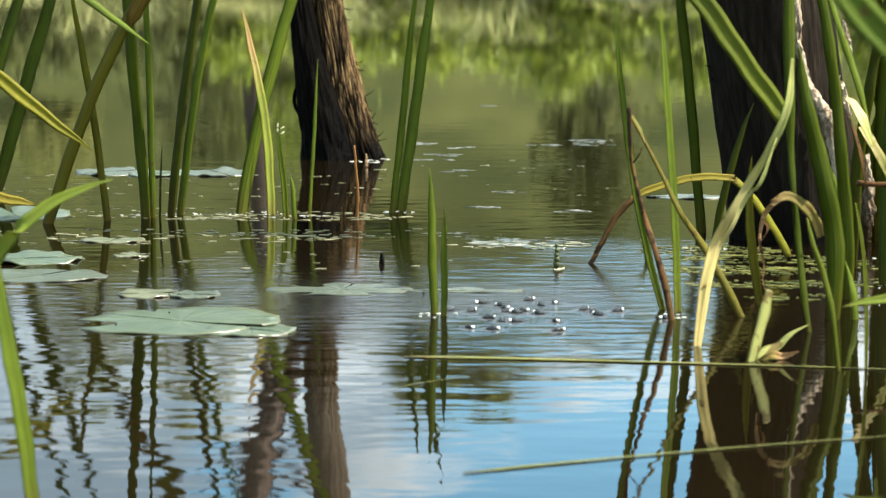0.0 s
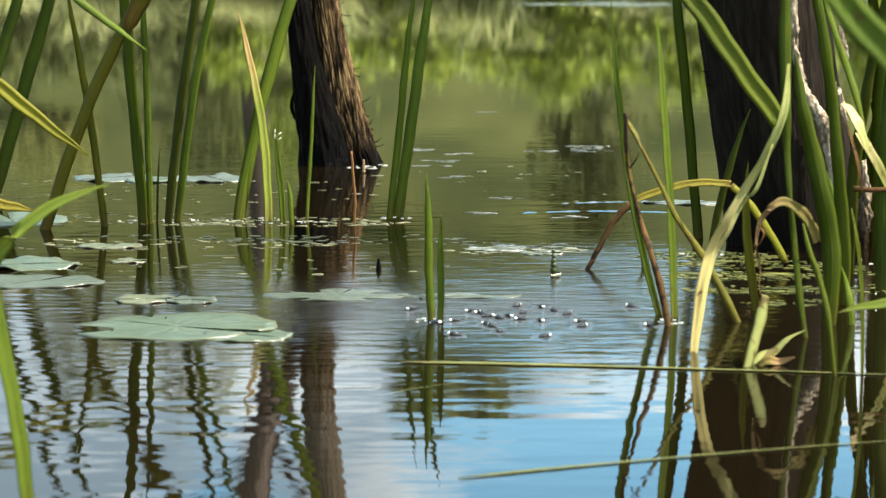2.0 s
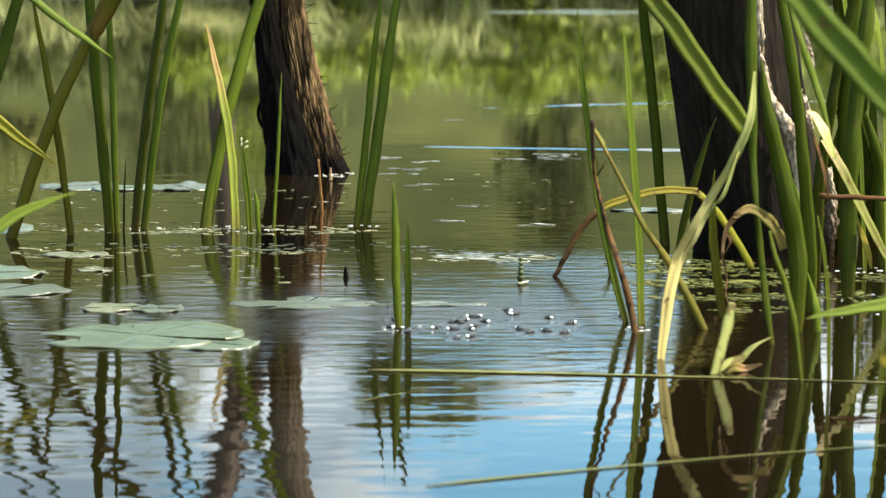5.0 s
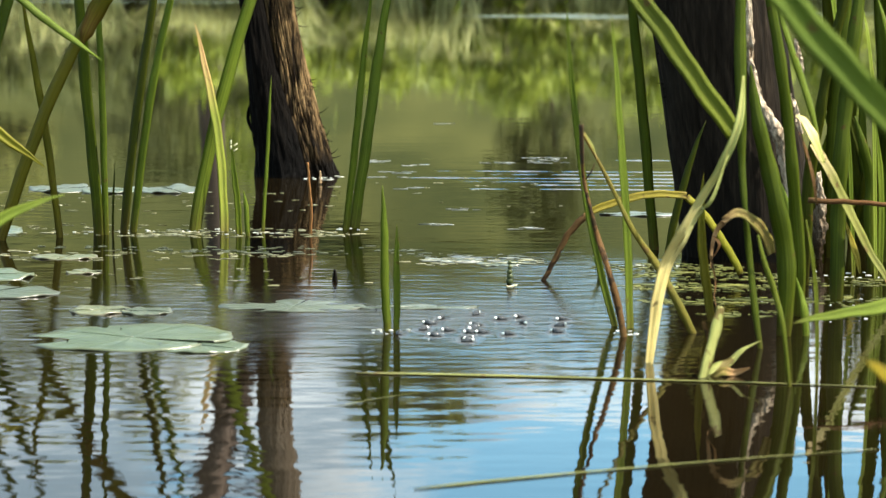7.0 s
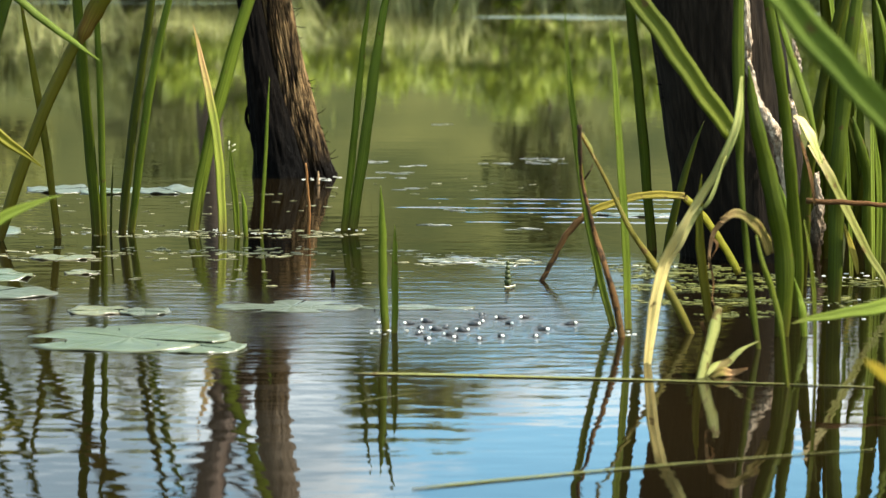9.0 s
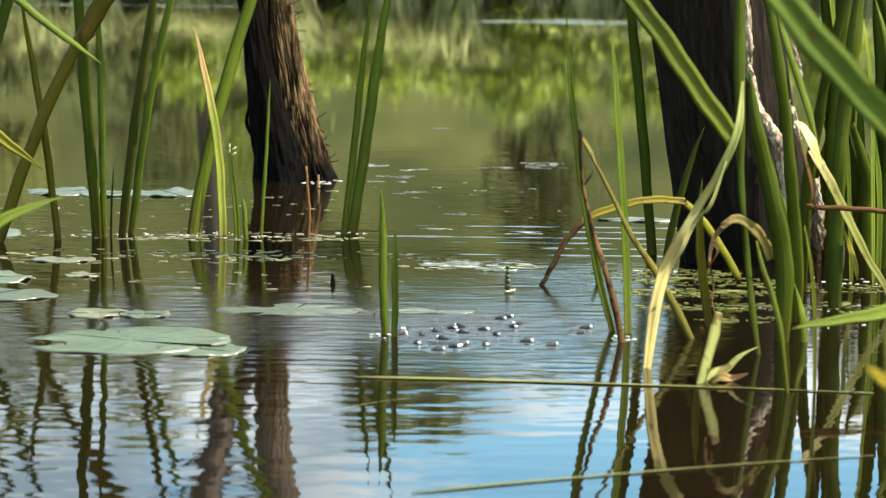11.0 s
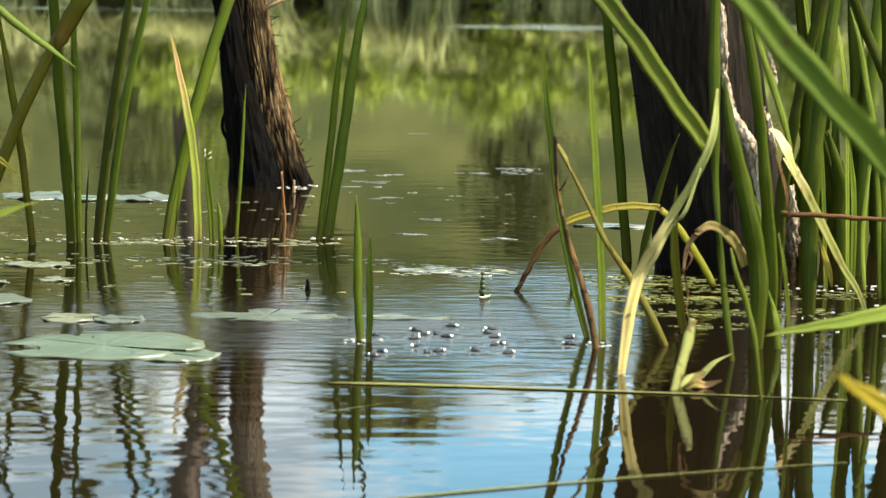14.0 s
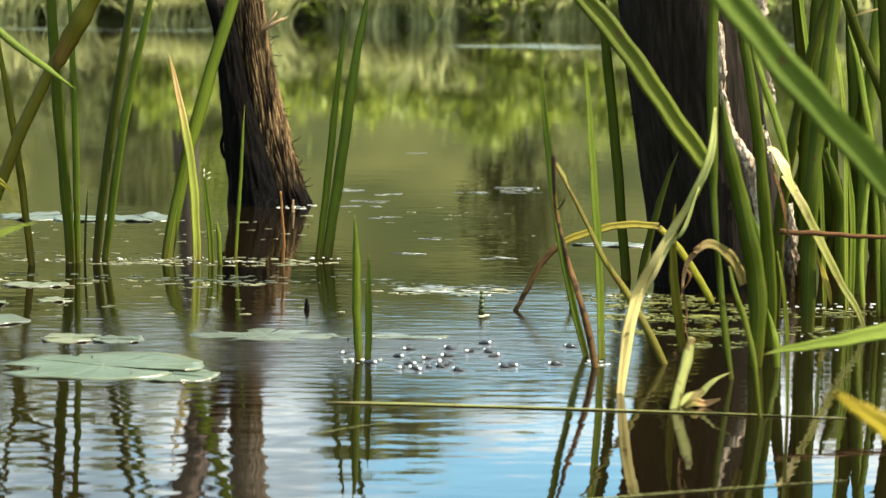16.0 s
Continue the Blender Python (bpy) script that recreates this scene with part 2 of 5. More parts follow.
def water_material():
    m = Mat("pond water", 0.015)
    m.bsdf.inputs["IOR"].default_value = 1.33
    silt = m.noise(m.coords("Object"), 0.9, 4.0)
    m.colour(m.ramp(silt, (0.3, (0.0026, 0.0018, 0.0007)), (0.7, (0.0062, 0.0040, 0.0014))))
    # calm sheet with a rougher patch: strength by place, waves by the moving sheet
    geo = m.put("NewGeometry").outputs["Position"]
    sep = m.put("SeparateXYZ")
    m.link(geo, sep.inputs[0])

    def bell(value, centre, half):
        d = m.math("DIVIDE", m.math("SUBTRACT", value, centre), half)
        return m.math("EXPONENT", m.math("MULTIPLY", m.math("MULTIPLY", d, d), -1.0))

    patch = m.math("MULTIPLY", bell(sep.outputs["Y"], 3.04, 0.37), bell(sep.outputs["X"], 0.10, 0.50))
    back = m.math("MULTIPLY", bell(sep.outputs["Y"], 3.38, 0.26), bell(sep.outputs["X"], 0.30, 0.17))
    patch = m.math("MAXIMUM", patch, back)
    left = m.math("MULTIPLY", bell(sep.outputs["Y"], 2.30, 0.45), bell(sep.outputs["X"], -0.38, 0.38))
    gust = m.noise(geo, 1.3, 2.0)
    gust = m.ramp(gust, (0.40, (0.45, 0.45, 0.45)), (0.66, (1, 1, 1)))
    fine = m.noise(m.coords("Object", (11.0, 31.0, 1.0)), 1.0, 2.0, 0.4)
    micro = m.noise(m.coords("Object", (13.0, 56.0, 1.0)), 1.0, 2.0, 0.5)
    slow = m.noise(m.coords("Object", (1.2, 4.5, 1.0)), 1.0, 2.0, 0.4)
    mid = m.noise(m.coords("Object", (5.5, 13.0, 1.0)), 1.0, 2.0, 0.4)
    far = m.noise(m.coords("Object", (0.5, 2.0, 1.0)), 1.0, 2.0, 0.4)
    beyond = m.math("MULTIPLY", bell(sep.outputs["Y"], 4.1, 0.8), gust)
    amount = m.math("ADD", m.math("MULTIPLY", m.math("ADD", m.math("MULTIPLY", patch, 9.0), m.math("MULTIPLY", left, 2.2)), gust), m.math("ADD", m.math("MULTIPLY", beyond, 1.6), 0.8))
    height = m.math("ADD", m.math("MULTIPLY", fine, amount), m.math("MULTIPLY", slow, m.math("ADD", m.math("MULTIPLY", left, 2.0), 1.5)))
    height = m.math("ADD", height, m.math("MULTIPLY", micro, m.math("MULTIPLY", m.math("MULTIPLY", patch, gust), 14.0)))
    height = m.math("ADD", height, m.math("MULTIPLY", mid, m.math("ADD", m.math("MULTIPLY", left, 4.5), 1.0)))
    height = m.math("ADD", height, m.math("MULTIPLY", far, 1.2))
    breeze = m.ramp(m.math("DIVIDE", sep.outputs["Y"], 20.0), (0.22, (0.016, 0.016, 0.016)), (0.6, (0.034, 0.034, 0.034)))
    m.link(m.math("ADD", m.math("MULTIPLY", m.math("MULTIPLY", patch, gust), 0.30), breeze), m.bsdf.inputs["Roughness"])
    calm = m.ramp(m.math("DIVIDE", sep.outputs["Y"], 12.0), (0.3, (1, 1, 1)), (0.85, (0.22, 0.22, 0.22)))
    m.bump(m.math("MULTIPLY", height, calm), 0.00022)
    return m.mat


def bark_material(name, dark, light, moss, aged=None, depth=0.016, cavity=0.05, spread=(0.42, 0.72), fall=5.0):
    m = Mat(name, 0.85, 0.05)
    rib = m.noise(m.coords("Object", (85.0, 85.0, fall)), 1.0, 7.0, 0.68)
    fine = m.noise(m.coords("Object", (240.0, 240.0, 40.0)), 1.0, 4.0)
    col = m.ramp(rib, (spread[0], dark), (spread[1], light))
    col = m.mix(m.ramp(fine, (0.45, (0, 0, 0)), (0.75, (0.6, 0.6, 0.6))), col, tuple(c * 0.45 for c in dark))
    # furrow shade painted into the colour: hollows of the mesh get darker
    furrow_shade = m.ramp(m.put("NewGeometry").outputs["Pointiness"], (0.455, (cavity, cavity, cavity)), (0.53, (1.1, 1.1, 1.1)))
    col = m.mix(1.0, col, furrow_shade, "MULTIPLY")
    blot = m.noise(m.coords("Object"), 7.0, 4.0)
    col = m.mix(m.ramp(blot, (0.55, (0, 0, 0)), (0.75, (0.5, 0.5, 0.5))), col, moss)
    # soaked foot up to a few centimetres over the waterline
    sep = m.put("SeparateXYZ")
    m.link(m.coords("Object"), sep.inputs[0])
    if aged:
        # bare weathered wood higher up
        high = m.math("ADD", sep.outputs["Z"], m.math("MULTIPLY", blot, 0.1))
        bare = m.mix(m.ramp(rib, (0.35, (0, 0, 0)), (0.7, (1, 1, 1))), tuple(c * 0.72 for c in aged), tuple(c * 1.2 for c in aged))
        col = m.mix(m.ramp(high, (0.50, (0, 0, 0)), (0.64, (1, 1, 1))), col, bare)
    wet = m.math("ADD", sep.outputs["Z"], m.math("MULTIPLY", blot, 0.06))
    wet = m.ramp(wet, (0.06, (1, 1, 1)), (0.16, (0, 0, 0)))
    col = m.mix(wet, col, tuple(c * 0.3 for c in dark))
    m.colour(col)
    rough = m.mix(wet, (0.85, 0.85, 0.85), (0.5, 0.5, 0.5))
    m.link(rough, m.bsdf.inputs["Roughness"])
    m.bump(m.math("ADD", rib, m.math("MULTIPLY", fine, 0.4)), depth)
    return m.mat


def pad_material(name, a, b, rim):
    m = Mat(name, 0.30, 0.5)
    uv = m.put("UVMap").outputs["UV"]
    sep = m.put("SeparateXYZ")
    m.link(uv, sep.inputs[0])
    ribs = m.math("SINE", m.math("MULTIPLY", sep.outputs["Y"], 6.2832 * 17))
    cloud = m.noise(m.coords("Object"), 22.0, 5.0)
    col = m.mix(m.ramp(cloud, (0.35, (0, 0, 0)), (0.65, (1, 1, 1))), a, b)
    col = m.mix(m.ramp(sep.outputs["X"], (0.86, (0, 0, 0)), (1.0, (0.8, 0.8, 0.8))), col, rim)
    speck = m.noise(m.coords("Object"), 130.0, 3.0)
    col = m.mix(m.ramp(speck, (0.70, (0, 0, 0)), (0.76, (0.6, 0.6, 0.6))), col, (0.09, 0.06, 0.025))
    m.colour(col)
    m.bump(m.math("ADD", m.math("MULTIPLY", ribs, 0.15), cloud), 0.002)
    return m.mat


def plain_material(name, a, b, scale, rough=0.7, share=0.0, depth=0.0, spec=0.35):
    m = Mat(name, rough, spec)
    n = m.noise(m.coords("Object"), scale, 5.0)
    col = m.ramp(n, (0.32, a), (0.68, b))
    isl = m.put("NewGeometry").outputs["Random Per Island"]
    col = m.mix(1.0, col, m.ramp(isl, (0.0, (0.62, 0.66, 0.6)), (1.0, (1.3, 1.25, 1.15))), "MULTIPLY")
    m.colour(col)
    if depth:
        m.bump(n, depth)
    if share:
        m.thin(col, share)
    return m.mat


water_mat = water_material()
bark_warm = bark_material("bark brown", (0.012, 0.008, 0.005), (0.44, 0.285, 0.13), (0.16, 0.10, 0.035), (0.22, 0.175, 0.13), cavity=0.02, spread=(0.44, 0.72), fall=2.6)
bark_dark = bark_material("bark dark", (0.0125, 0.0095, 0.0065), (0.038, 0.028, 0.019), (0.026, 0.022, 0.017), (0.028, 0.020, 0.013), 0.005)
bark_black = bark_material("bark black", (0.0025, 0.0018, 0.0012), (0.008, 0.006, 0.004), (0.005, 0.004, 0.003), (0.20, 0.155, 0.13))
bark_lit = bark_material("bark lit", (0.20, 0.13, 0.07), (0.74, 0.60, 0.44), (0.52, 0.42, 0.30), cavity=0.7, spread=(0.36, 0.56), fall=40.0)
bark_far = plain_material("bark far", (0.03, 0.022, 0.017), (0.07, 0.05, 0.04), 6.0, 0.9)
wood_pale = plain_material("splintered wood", (0.20, 0.12, 0.06), (0.34, 0.23, 0.13), 40.0, 0.7)
pad_mat = pad_material("lily pad", (0.036, 0.056, 0.032), (0.058, 0.080, 0.045), (0.070, 0.078, 0.040))
pad_old = pad_material("old lily pad", (0.06, 0.072, 0.034), (0.095, 0.10, 0.05), (0.06, 0.05, 0.024))
pad_wet = pad_material("wet lily pad", (0.032, 0.044, 0.026), (0.05, 0.062, 0.036), (0.04, 0.042, 0.024))
weed_mat = plain_material("duckweed", (0.06, 0.072, 0.015), (0.15, 0.15, 0.036), 30.0, 0.5, 0.15)
fleck_mat = plain_material("floating flecks", (0.10, 0.10, 0.045), (0.24, 0.23, 0.14), 30.0, 0.35)
scum_mat = plain_material("pale scum", (0.12, 0.13, 0.11), (0.28, 0.29, 0.27), 30.0, 0.12, spec=0.5)
foam_glint_mat = plain_material("foam", (0.5, 0.5, 0.48), (0.8, 0.8, 0.78), 60.0, 0.3)
mud_mat = plain_material("grassy bank", (0.019, 0.027, 0.0095), (0.066, 0.071, 0.024), 0.30, 0.95, depth=0.05, spec=0.05)
meadow_mat = plain_material("meadow grass", (0.034, 0.043, 0.013), (0.074, 0.078, 0.026), 0.2, 0.8, 0.35, spec=0.1)
willow_mat = plain_material("willow leaves", (0.16, 0.175, 0.045), (0.26, 0.265, 0.085), 0.8, 0.6, 0.4, spec=0.2)
alder_mat = plain_material("alder leaves", (0.12, 0.145, 0.03), (0.21, 0.23, 0.055), 0.8, 0.6, 0.4, spec=0.15)
sedge_mat = plain_material("sedge", (0.32, 0.34, 0.145), (0.60, 0.61, 0.33), 1.2, 0.6, 0.42, spec=0.15)
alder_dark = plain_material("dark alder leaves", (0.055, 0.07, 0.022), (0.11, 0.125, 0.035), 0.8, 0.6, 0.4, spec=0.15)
bush_mat = plain_material("bush leaves", (0.062, 0.097, 0.011), (0.28, 0.335, 0.043), 1.6, 0.5, 0.45, spec=0.2)
beetle_mat = plain_material("beetle shell", (0.008, 0.009, 0.011), (0.016, 0.017, 0.02), 200.0, 0.08, spec=0.9)
glint_bead_mat = plain_material("glint bead", (0.65, 0.68, 0.7), (0.85, 0.87, 0.88), 200.0, 0.1, spec=0.9)
petal_mat = plain_material("cream petal", (0.52, 0.50, 0.36), (0.74, 0.70, 0.52), 90.0, 0.5, 0.2)
bud_dark = plain_material("dark flower bud", (0.02, 0.03, 0.008), (0.06, 0.075, 0.02), 120.0, 0.5)
bud_mat = plain_material("flower bud", (0.07, 0.10, 0.02), (0.13, 0.16, 0.035), 120.0, 0.5)


# ---- building helpers ----
def mesh_of(name, verts, faces, material, smooth=True):
    me = bpy.data.meshes.new(name)
    me.from_pydata(verts, [], faces)
    me.materials.append(material)
    if smooth:
        me.polygons.foreach_set("use_smooth", [True] * len(me.polygons))
    me.update()
    return me


def hang(ob, parent):
    ob.parent = parent
    return ob


def clump(name, base, label, category="reeds"):
    """The root of a plant, at its foot."""
    ob = new(name)
    ob.location = base
    return tagged(ob, label, category, "reeds in the pond")


# sections across a blade: a keel towards the viewer's side, a channel, and a round stalk
KEEL_SECTION = ((-1.0, 0.0), (-0.55, 0.16), (-0.08, 0.36), (0.08, 0.36), (0.55, 0.16), (1.0, 0.0), (0.5, -0.06), (-0.5, -0.06))
LEAF_SECTION = ((-1.0, 0.26), (-0.5, 0.07), (-0.06, -0.10), (0.06, -0.10), (0.5, 0.07), (1.0, 0.26), (0.5, -0.04), (-0.5, -0.04))
STALK_SECTION = ((-1.0, 0.0), (-0.7, 0.45), (0.0, 0.62), (0.7, 0.4), (1.0, 0.0), (0.6, -0.3), (0.0, -0.4), (-0.6, -0.3))


def girth(v, taper):
    """The share of its full width that a leaf has at v of its length."""
    if taper == "stalk":
        return 1.0 - 0.35 * v
    if taper == "bar":
        return 0.92 + 0.08 * math.sin(math.pi * v)
    if taper == "straw":
        return (0.55 + 0.45 * math.sin(math.pi * min(1, v * 1.15 + 0.15))) * (1 - 0.35 * v * v)
    if taper == "rev":
        return max(0.03, min(1.0, (v * 1.6) ** 0.6))
    if taper == "both":
        return max(0.08, 0.55 + 0.45 * math.sin(math.pi * v)) * (1 - 0.4 * v)
    if taper == "float":
        return (1.0 - 0.62 * v) * min(1.0, 0.45 + 8 * v)
    return max(0.02, (0.9 + 0.1 * math.sin(math.pi * v)) * (1 - v ** 5))


def sweep(plant, path, half, vs, material, face=0.0, twist=0.0, flat=False, section=LEAF_SECTION, thick=1.0, sway=0.0, wob=0.0):
    """A blade of the given half widths along path, as a part of plant; vs runs from its foot to its tip."""
    base, n = plant.location, len(section)
    verts, faces, uvs = [], [], []
    for i, (p, w, v) in enumerate(zip(path, half, vs)):
        tan = (path[min(i + 1, len(path) - 1)] - path[max(i - 1, 0)]).normalized()
        side = tan.cross(Vector((0, 0, 1)) if flat else Vector((0, 1, 0))).normalized()
        if not flat and side.x + side.z > 0:
            side = -side
        norm = side.cross(tan).normalized()
        if (flat and norm.z < 0) or (not flat and norm.y > 0):
            norm = -norm
        turn = radians(face + twist * v)
        side, norm = side * math.cos(turn) + norm * math.sin(turn), norm * math.cos(turn) - side * math.sin(turn)
        off = sway * (math.sin(v * 9 + wob) + 0.5 * math.sin(v * 31 + wob * 2))
        for u, h in section:
            verts.append(p + side * (u * w + off) + norm * (h * w * thick) - base)
            uvs.append((u * 0.5 + 0.5, max(0.0, v)))
    for i in range(len(path) - 1):
        for j in range(n):
            k = (j + 1) % n
            faces.append((i * n + j, i * n + k, (i + 1) * n + k, (i + 1) * n + j))
    faces.append(tuple(range(n)))
    faces.append(tuple(range((len(path) - 1) * n, len(path) * n))[::-1])
    me = mesh_of("leaf", verts, faces, material)
    layer = me.uv_layers.new(name="UVMap")
    for loop in me.loops:
        layer.data[loop.index].uv = uvs[loop.vertex_index]
    bm = bmesh.new()
    bm.from_mesh(me)
    bmesh.ops.recalc_face_normals(bm, faces=bm.faces)
    bm.to_mesh(me)
    bm.free()
    return hang(new("leaf", me), plant)


def leaf(plant, start, span, bow, width, material, taper="tip", face=0.0, flat=False, steps=22):
    """A long leaf from start over span, bowed off its chord."""
    a, t = Vector(start), Vector(start) + Vector(span)
    c = (a + t) / 2 + Vector(bow)
    rng = random.Random(round(start[0] * 7919 + start[1] * 104729 + span[2] * 31))
    wob, twist = rng.uniform(0, 6.28), rng.uniform(-12, 12)
    vs = [i / steps for i in range(steps + 1)]
    if abs(start[2]) < 0.002 and not flat:
        vs = [-0.06] + vs
    path = [(1 - v) ** 2 * a + 2 * v * (1 - v) * c + v * v * t for v in vs]
    half = [width / 2 * girth(max(0, v), taper) * (1 + (0.12 if taper == "straw" else 0.035) * math.sin(v * 23 + wob)) for v in vs]
    round_ = taper == "stalk" or flat
    section = STALK_SECTION if round_ else (KEEL_SECTION if rng.random() < 0.6 else LEAF_SECTION)
    return sweep(plant, path, half, vs, material, face, twist, flat, section, 0.42 if flat else 1.0, width * (0.12 if taper == "stalk" else 0.05), wob)


def blade(plant, points, widths, material, face=0.0, twist=0.0, section=LEAF_SECTION, steps=7):
    """A leaf that bends through points, with a width at each."""
    ps = [Vector(p) for p in points]
    ps = [ps[0] * 2 - ps[1]] + ps + [ps[-1] * 2 - ps[-2]]
    path, half, vs, m = [], [], [], len(points) - 1
    for i in range(m):
        p0, p1, p2, p3 = ps[i:i + 4]
        for k in range(steps + (i == m - 1)):
            q = k / steps
            path.append(0.5 * (2 * p1 + (p2 - p0) * q + (2 * p0 - 5 * p1 + 4 * p2 - p3) * q * q + (3 * p1 - p0 - 3 * p2 + p3) * q ** 3))
            half.append((widths[i] * (1 - q) + widths[i + 1] * q) / 2 * (1 + 0.06 * math.sin((i + q) * 5.3 + points[0][0] * 90)))
            vs.append((i + q) / m)
    return sweep(plant, path, half, vs, material, face, twist, False, section)


def tube(points, radii, segments=10):
    """Vertices and faces of a closed tapering tube through points."""
    verts, faces = [], []
    for i, p in enumerate(points):
        p = Vector(p)
        d = (Vector(points[min(i + 1, len(points) - 1)]) - Vector(points[max(i - 1, 0)])).normalized()
        s = d.cross(Vector((0.3, 1, 0.1))).normalized()
        u = s.cross(d)
        for k in range(segments):
            a = 2 * math.pi * k / segments
            verts.append(p + (s * math.cos(a) + u * math.sin(a)) * radii[i])
    for i in range(len(points) - 1):
        for k in range(segments):
            j = (k + 1) % segments
            faces.append((i * segments + k, i * segments + j, (i + 1) * segments + j, (i + 1) * segments + k))
    faces.append(tuple(range(segments))[::-1])
    faces.append(tuple(range((len(points) - 1) * segments, len(points) * segments)))
    return verts, faces


# ---- ground and water ----
def build_ground():
    xs = np.concatenate([np.linspace(-400, -60, 12), np.linspace(-55, 55, 89), np.linspace(60, 400, 12)])
    ys = np.concatenate([np.linspace(-300, -40, 10), np.linspace(-36, 80, 117), np.linspace(90, 700, 14)])
    verts = []
    for y in ys:
        for x in xs:
            d = math.hypot(x / 48, (y - 10) / 32.6) - 1
            rise = max(0.0, min(1.0, (d + 0.04) / 0.09))
            z = -0.6 + 0.9 * rise * rise * (3 - 2 * rise) + max(0.0, min(d, 1.5)) * 3.0
            z += 8.2 * (lambda q: q * q * (3 - 2 * q))(max(0.0, min(1.0, (y - 44) / 34))) * max(0.0, min(1.0, (y - 20) / 24)) * (0.95 + 0.12 * math.sin(x * 0.11 + 1.0))
            z += 0.12 * noise.noise((x * 0.35, y * 0.35, 0)) * (d > -0.1)
            verts.append((x, y, z))
    nx = len(xs)
    faces = [(j * nx + i, j * nx + i + 1, (j + 1) * nx + i + 1, (j + 1) * nx + i) for j in range(len(ys) - 1) for i in range(nx - 1)]
    tagged(new("ground", mesh_of("ground", verts, faces, mud_mat)), "muddy pond bed rising to a grassy bank", "ground", kind="structure")


def build_water():
    verts = [(x, y, 0.0) for y in (-34, 60) for x in (-60, 60)]
    ob = new("water", mesh_of("water", verts, [(0, 1, 3, 2)], water_mat, False))
    return tagged(ob, "still olive pond water with fine ripples", "water", kind="structure")


build_ground()
pond = build_water()


# ---- trunks standing in the water ----
def trunk_mesh(name, stations, material, lobes, seed, rows=200, around=280, relief=1.0, smooth_from=None):
    """A furrowed trunk. stations: z, x, y, radius; lobes: swelling ridges round the foot as angle, size."""
    zs = [s_[0] for s_ in stations]
    verts, faces = [], []
    for i in range(rows + 1):
        z = zs[0] + (zs[-1] - zs[0]) * (i / rows) ** 1.5
        cx, cy, r = (float(np.interp(z, zs, [s_[k] for s_ in stations])) for k in (1, 2, 3))
        for k in range(around):
            a = 2 * math.pi * k / around
            flare = sum(size * max(0.0, math.cos(a - radians(at_))) ** 6 * (0.35 + 0.65 * math.exp(-max(0.0, z) / reach)) for at_, size, reach in lobes)
            q = (math.cos(a) * 1.6 + seed, math.sin(a) * 1.6, z * 3.0)
            tw = a + z * 0.5 + 0.12 * noise.noise((math.cos(a) * 3, math.sin(a) * 3, z * 11 + seed))
            ca, sa = math.cos(tw), math.sin(tw)
            strand = 1 - abs(noise.noise((ca * 9 + seed, sa * 9, z * 8.0))) * 2.4
            shred = 0.8 * noise.noise((ca * 20 + seed, sa * 20, z * 8)) - 0.9 * abs(noise.noise((ca * 26, sa * 26 + seed, z * 12))) + 0.45 * noise.noise((ca * 40, sa * 40, z * 26 + seed))
            deep = relief * (1 if smooth_from is None else 1 - 0.75 * min(1.0, max(0.0, (z - smooth_from) / 0.18)))
            rr = r * (1 + flare + deep * (0.085 * strand + 0.065 * shred) + 0.09 * noise.noise(q) - 0.08)
            verts.append((cx + rr * math.cos(a), cy + rr * math.sin(a), z))
    for i in range(rows):
        for k in range(around):
            j = (k + 1) % around
            faces.append((i * around + k, i * around + j, (i + 1) * around + j, (i + 1) * around + k))
    faces.append(tuple(range(rows * around, (rows + 1) * around)))
    return mesh_of(name, verts, faces, material)


